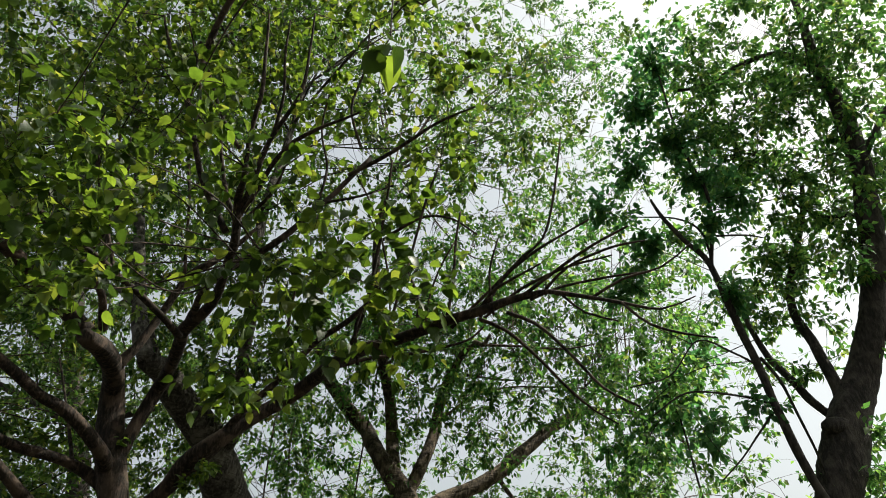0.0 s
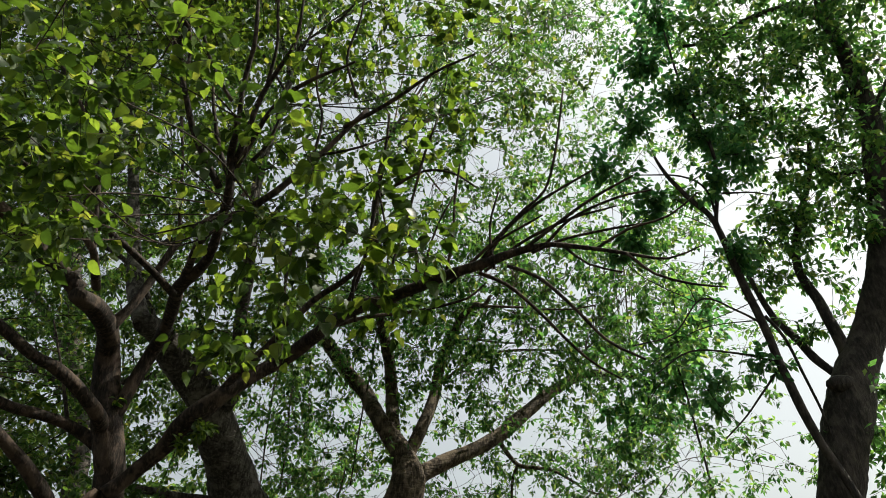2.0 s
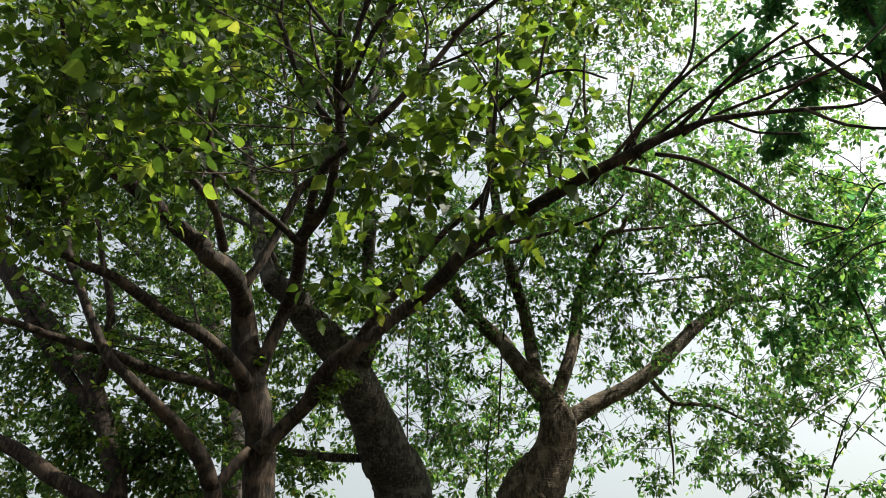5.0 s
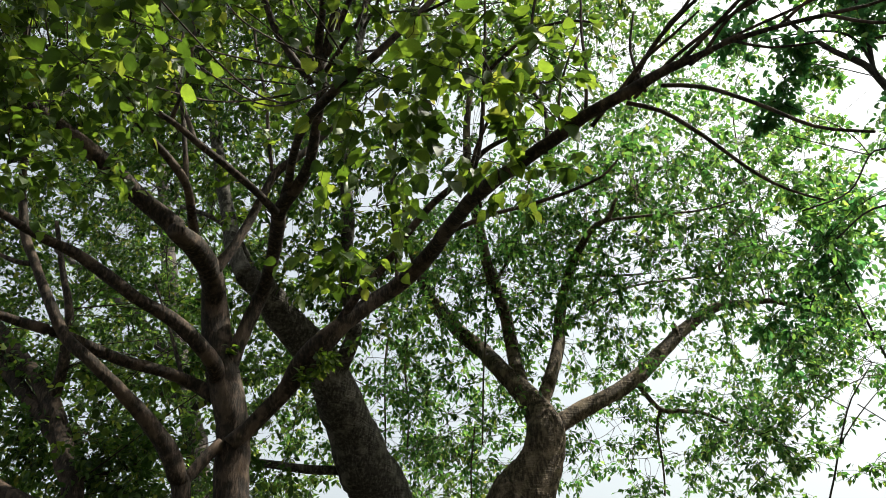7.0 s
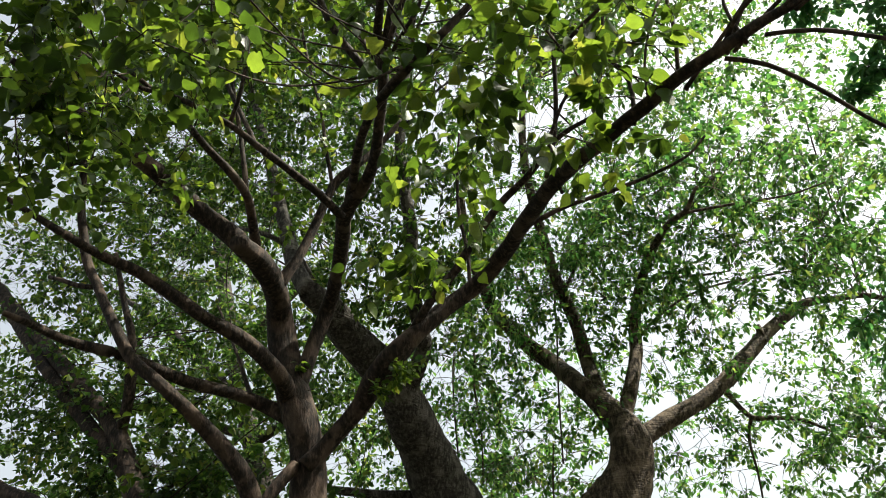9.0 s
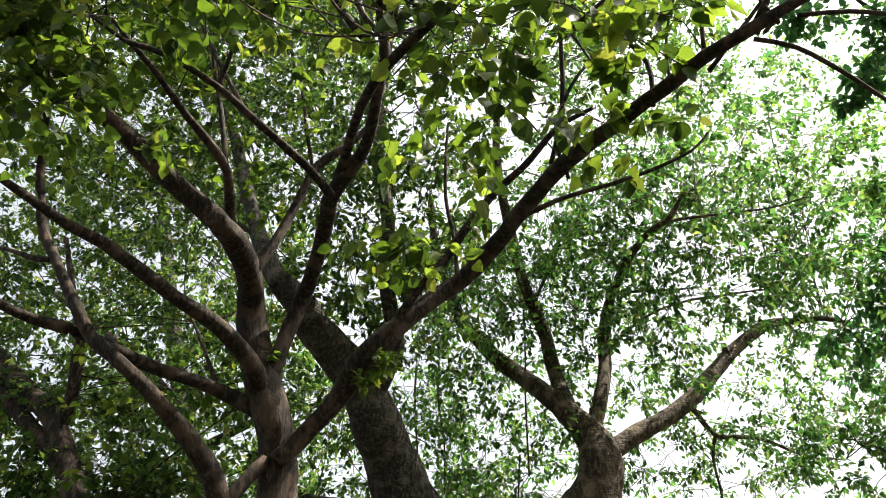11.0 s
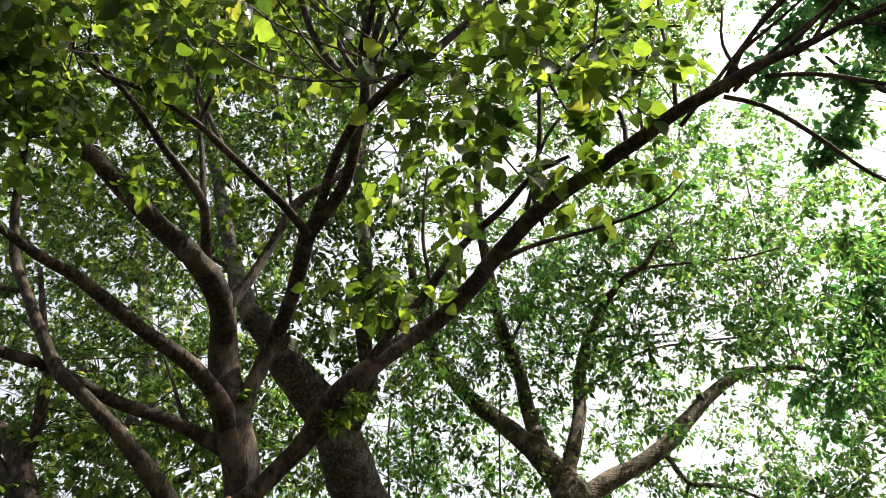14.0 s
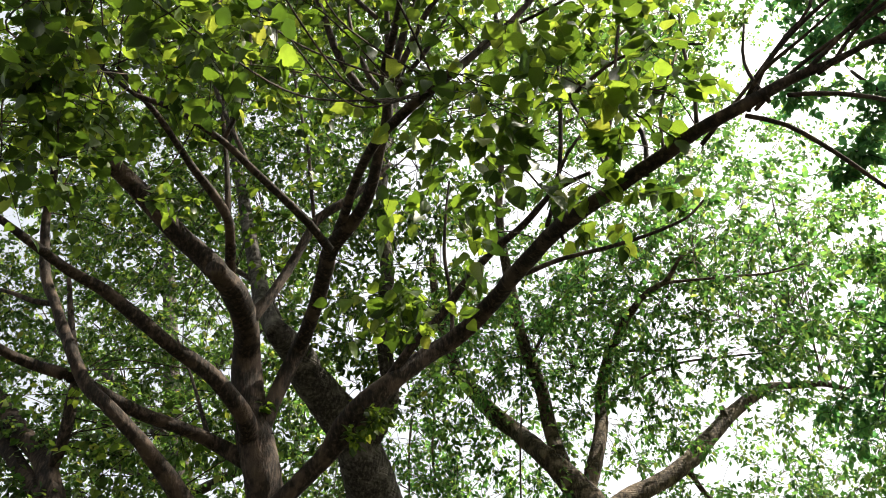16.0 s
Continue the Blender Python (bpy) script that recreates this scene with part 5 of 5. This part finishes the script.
spray("left", -7.61, 7.46, 6.66, 0.42, 4)
spray("left", -6.81, 7.34, 5.45, 0.42, 4)
spray("left", -6.59, 7.30, 4.78, 0.42, 4)
spray("left", -6.83, 7.45, 4.21, 0.42, 4)
spray("left", -6.31, 7.49, 6.15, 0.42, 4)
spray("left", -5.91, 7.00, 5.16, 0.42, 4)
spray("left", -6.31, 7.49, 4.85, 0.42, 4)
spray("left", -6.25, 7.71, 4.21, 0.42, 4)
spray("left", -5.52, 7.18, 6.15, 0.42, 4)
spray("left", -5.38, 7.30, 5.19, 0.42, 4)
spray("left", -5.01, 7.48, 4.55, 0.42, 4)
spray("left", -5.09, 7.40, 3.89, 0.42, 4)
spray("left", -5.13, 7.79, 6.46, 0.42, 4)
spray("left", -4.61, 7.38, 5.43, 0.42, 4)
spray("left", -4.56, 7.35, 4.58, 0.42, 4)
spray("left", -4.54, 7.66, 3.98, 0.42, 4)
spray("far", 1.46, 11.00, 10.53, 0.70, 7)
spray("far", 1.58, 11.00, 9.07, 0.80, 9)
spray("far", 2.45, 11.00, 9.97, 0.70, 8)
spray("far", 2.09, 11.00, 8.09, 0.80, 10)
spray("far", 2.36, 11.00, 10.93, 0.60, 5)
spray("far", 2.81, 11.00, 8.83, 0.80, 9)
spray("far", 0.87, 11.00, 8.30, 0.70, 7)
spray("right", 2.60, 8.00, 7.91, 0.30, 6)
spray("right", 1.49, 8.00, 5.38, 0.35, 8)
spray("right", 1.21, 8.00, 4.94, 0.30, 7)
spray("right", 2.10, 8.00, 7.27, 0.25, 4)
spray("vine", 2.04, 9.11, 6.06, 0.40, 9)
spray("vine", 1.71, 9.26, 5.91, 0.40, 9)
spray("vine", 1.88, 9.39, 5.62, 0.40, 9)
spray("vine", 1.43, 9.44, 5.67, 0.40, 9)
spray("vine", 1.60, 9.57, 5.35, 0.38, 8)
spray("vine", 1.22, 9.62, 5.36, 0.35, 8)
spray("vine", 1.32, 9.73, 5.09, 0.31, 6)
spray("vine", 0.98, 9.81, 4.99, 0.28, 6)
spray("vine", 0.79, 9.92, 4.74, 0.20, 4)
spray("vine", 0.71, 9.75, 5.15, 0.25, 4)
spray("slender", 1.54, 6.22, 5.93, 0.14, 4)
spray("slender", 1.42, 6.37, 5.81, 0.14, 4)
spray("slender", 1.30, 6.52, 5.69, 0.12, 4)
spray("slender", 1.15, 6.63, 5.60, 0.10, 3)
spray("near", -1.44, 1.88, 4.26, 0.30, 6)
spray("near", -1.31, 2.11, 4.23, 0.30, 6)
spray("near", -1.58, 2.13, 3.97, 0.30, 6)
spray("near", -1.41, 2.48, 4.18, 0.30, 5)
spray("near", -1.71, 2.47, 3.89, 0.30, 5)
spray("near", -1.00, 2.20, 4.42, 0.30, 5)
spray("near", -1.89, 2.44, 3.68, 0.30, 5)
spray("near", -1.65, 2.72, 3.90, 0.30, 4)
spray("near", -1.98, 3.00, 4.18, 0.22, 4)
spray("near", -2.49, 2.97, 4.41, 0.30, 5)
spray("near", -2.94, 2.95, 4.39, 0.30, 5)
spray("near", -3.30, 3.21, 4.27, 0.30, 4)
spray("near", -3.33, 3.66, 4.56, 0.30, 4)
spray("near", -2.86, 2.65, 4.30, 0.30, 5)
# sprays added high over the view, to shade the crown's left side
spray("mid", -4.20, 4.40, 11.20, 1.30, 26)
spray("mid", -6.00, 4.20, 11.00, 1.30, 26)
spray("mid", -2.60, 4.80, 11.00, 1.20, 20)
spray("near", -5.00, 2.40, 8.60, 1.00, 26)
spray("near", -3.60, 2.20, 8.40, 1.00, 22)
spray("near", -2.20, 2.40, 7.80, 0.80, 16)
spray("mid", -3.40, 5.20, 10.40, 1.00, 16)
spray("mid", -2.00, 5.60, 10.20, 0.90, 14)
spray("mid", -4.90, 5.00, 10.40, 1.00, 16)
spray("mid", -6.20, 4.60, 9.80, 1.00, 16)
spray("mid", -3.00, 4.00, 10.00, 0.90, 12)
spray("mid", -5.20, 3.60, 9.60, 1.00, 12)
spray("mid", -7.40, 4.60, 9.00, 1.00, 12)
spray("near", -3.50, 3.20, 8.40, 0.90, 16)
spray("near", -4.80, 2.60, 7.60, 0.90, 16)
spray("near", -5.60, 4.20, 8.20, 0.90, 14)
spray("near", -6.40, 3.40, 6.60, 0.80, 12)
spray("mid", -2.40, 6.40, 12.20, 1.10, 16)
spray("mid", -3.60, 6.20, 12.40, 1.10, 16)
spray("mid", -4.80, 5.60, 12.60, 1.10, 16)
# added on the unseen high limb: dense sprays that block the sun
spray("near", -1.30, 3.10, 8.30, 0.60, 34)
spray("near", -0.50, 3.30, 8.70, 0.60, 34)
spray("near", 0.30, 3.50, 9.00, 0.60, 34)
spray("near", 1.00, 3.80, 9.30, 0.60, 28)
spray("near", -0.30, 2.50, 8.20, 0.60, 28)
spray("near", 0.60, 2.80, 8.80, 0.60, 28)
spray("near", -2.20, 3.30, 8.40, 0.60, 28)
# foliage in view again
spray("near", -2.66, 5.53, 3.84, 0.10, 4, 0.7)
spray("near", -2.79, 5.50, 3.75, 0.10, 3, 0.7)
spray("near", -2.59, 5.53, 3.90, 0.08, 3, 0.7)
spray("back", -9.90, 4.59, 12.06, 0.80, 8)
spray("back", -9.80, 5.32, 10.84, 0.80, 8)
spray("back", -10.87, 6.25, 10.16, 0.80, 8)
spray("back", -11.23, 6.76, 8.58, 0.80, 8)
spray("back", -11.88, 7.84, 7.50, 0.80, 8)
spray("back", -11.76, 8.52, 6.50, 0.80, 8)
spray("back", -8.05, 5.09, 11.28, 0.80, 8)
spray("back", -8.94, 6.20, 10.91, 0.80, 8)
spray("back", -9.86, 7.22, 9.86, 0.80, 8)
spray("back", -10.56, 7.84, 9.39, 0.80, 8)
spray("back", -11.10, 8.32, 8.00, 0.80, 8)
spray("back", -11.14, 9.26, 6.66, 0.80, 8)
spray("back", -8.56, 6.27, 12.32, 0.80, 8)
spray("back", -9.23, 7.10, 11.15, 0.80, 8)
spray("back", -9.28, 7.96, 9.82, 0.80, 8)
spray("back", -9.29, 8.43, 8.24, 0.80, 8)
spray("back", -10.02, 9.33, 7.78, 0.80, 8)
spray("back", -10.40, 9.43, 6.05, 0.80, 8)
spray("back", -7.01, 6.84, 12.69, 0.80, 8)
spray("back", -7.72, 7.42, 10.92, 0.80, 8)
spray("back", -9.13, 8.75, 10.41, 0.80, 8)
spray("back", -8.78, 9.23, 8.43, 0.80, 8)
spray("back", -9.78, 10.63, 8.55, 0.80, 8)
spray("back", -10.35, 11.31, 6.70, 0.80, 8)
spray("back", -5.93, 7.38, 11.75, 0.80, 8)
spray("back", -6.64, 7.80, 11.43, 0.80, 8)
spray("back", -7.55, 8.94, 9.69, 0.80, 8)
spray("back", -8.70, 10.43, 9.59, 0.80, 8)
spray("back", -8.03, 10.76, 7.43, 0.80, 8)
spray("back", -8.38, 10.85, 5.98, 0.80, 8)
spray("back", -5.25, 8.22, 12.94, 0.80, 8)
spray("back", -6.00, 9.34, 11.63, 0.80, 8)
spray("back", -6.48, 9.90, 10.80, 0.80, 8)
spray("back", -7.47, 10.74, 9.32, 0.80, 8)
spray("back", -6.92, 10.99, 7.54, 0.80, 8)
spray("back", -8.15, 12.42, 6.95, 0.80, 8)
# added above the view, to keep the sun off the near tree's left
spray("near", -0.80, 4.70, 9.00, 0.70, 26)
spray("near", -1.80, 4.80, 9.00, 0.70, 26)
spray("near", -2.80, 5.00, 9.20, 0.70, 26)
spray("near", -3.80, 5.20, 9.40, 0.70, 26)
spray("near", -4.80, 4.80, 9.20, 0.70, 26)
# added overhead, only to hold back light from the sky
spray("mid", -1.50, 2.40, 10.50, 1.00, 24)
spray("mid", -3.00, 2.60, 10.50, 1.00, 24)
spray("mid", -4.40, 3.00, 10.60, 1.00, 24)
spray("mid", -0.20, 1.60, 10.20, 1.00, 24)
spray("mid", -2.20, 1.00, 10.20, 1.00, 24)
spray("mid", -3.80, 1.40, 10.40, 1.00, 24)
spray("mid", 1.00, 0.60, 10.00, 1.00, 24)
spray("mid", -1.00, -0.40, 10.00, 1.00, 24)
spray("mid", -5.60, 2.00, 10.40, 1.00, 24)
# sprays within the view from here on
spray("near", -2.44, 2.08, 4.52, 0.32, 7)
spray("near", -2.53, 2.33, 4.29, 0.32, 7)
spray("near", -2.84, 2.56, 4.11, 0.32, 7)
spray("near", -2.35, 2.34, 4.47, 0.32, 7)
spray("near", -2.17, 2.28, 4.67, 0.32, 7)
spray("near", -2.98, 2.93, 4.00, 0.32, 7)
spray("near", -3.14, 2.79, 3.89, 0.32, 7)
spray("near", -2.33, 2.59, 4.64, 0.32, 7)
spray("near", -2.76, 2.47, 4.35, 0.32, 7)
spray("near", -3.02, 2.82, 4.25, 0.32, 7)
spray("mid", 0.17, 6.44, 9.00, 0.60, 6)
spray("mid", -0.28, 6.94, 8.47, 0.60, 6)
spray("mid", 0.04, 7.43, 8.00, 0.60, 6)
spray("mid", -0.78, 7.54, 7.69, 0.60, 6)
spray("mid", 0.61, 7.07, 8.44, 0.60, 6)
spray("mid", -1.25, 7.00, 8.16, 0.60, 6)
spray("mid", -1.83, 6.36, 8.57, 0.60, 6)
spray("mid", 0.93, 6.42, 9.06, 0.60, 6)
spray("mid", -0.74, 6.38, 8.90, 0.60, 6)

# ---- crowns: the twigs and leaves of each tree, joined; the near tree's foremost leaves singly ----
def crown(kind, singles=0):
    bark, leafmat, shapes, size, per, more, length = KINDS[kind]
    o = trees[kind]
    off, vs, ts = 0, [], []
    for v, t in twigs[kind]:
        vs.append(v)
        ts.append(t + off)
        off += len(v)
    tagged(mesh_object("twig_tangle", local(kind, np.vstack(vs)), np.vstack(ts), bark, o), kind="stuff")
    m = np.concatenate([b[0] for b in leaves[kind]])
    p = local(kind, np.concatenate([b[1] for b in leaves[kind]]))
    w = np.concatenate([b[2] for b in leaves[kind]])
    keep = ~shading(p + 0.5 * m[:, :, 1] + np.array(o.location))
    m, p, w = m[keep], p[keep], w[keep]
    if singles:
        # the lit stretch of the crown above the long limb
        world_p = p + np.array(o.location)
        inside = (world_p[:, 0] > -1.7) & (world_p[:, 0] < 0.4) & (world_p[:, 2] > 3.6) & (world_p[:, 2] < 5.6) & (world_p[:, 1] < 4.9)
        chosen = np.flatnonzero(inside)[:singles]
        base = []
        for v, t in shapes:
            ob = mesh_object("leaf", v, t, leaf_single, o)
            base.append(ob.data)
            bpy.data.objects.remove(ob)
        for i in chosen:
            ob = new("leaf", base[w[i]])
            ob.parent = o
            mm = Matrix([(*m[i][r], p[i][r]) for r in range(3)] + [(0, 0, 0, 1)])
            ob.matrix_basis = mm
        keep = np.ones(len(p), dtype=bool)
        keep[chosen] = False
        m, p, w = m[keep], p[keep], w[keep]
    tagged(leaf_mesh("crown", shapes, [(m, p, w)], leafmat, o), kind="stuff")


for kind_name in trees:
    crown(kind_name, 300 if kind_name == "near" else 0)

# ---- unseen trees added behind and beside the camera to cut skylight: the same kinds ----
for kind_name, gx_, gy_, turn in (("back", 6.0, -6.0, 150), ("right", -2.0, -6.5, 205), ("right", -9.0, -4.5, 260),
                                  ("left", -13.0, 2.0, 20), ("left", 2.6, -3.6, 200), ("right", 0.2, -3.4, 120)):
    copy_thing(trees[kind_name], pose(gx_, gy_, 0, 0, 0, turn))
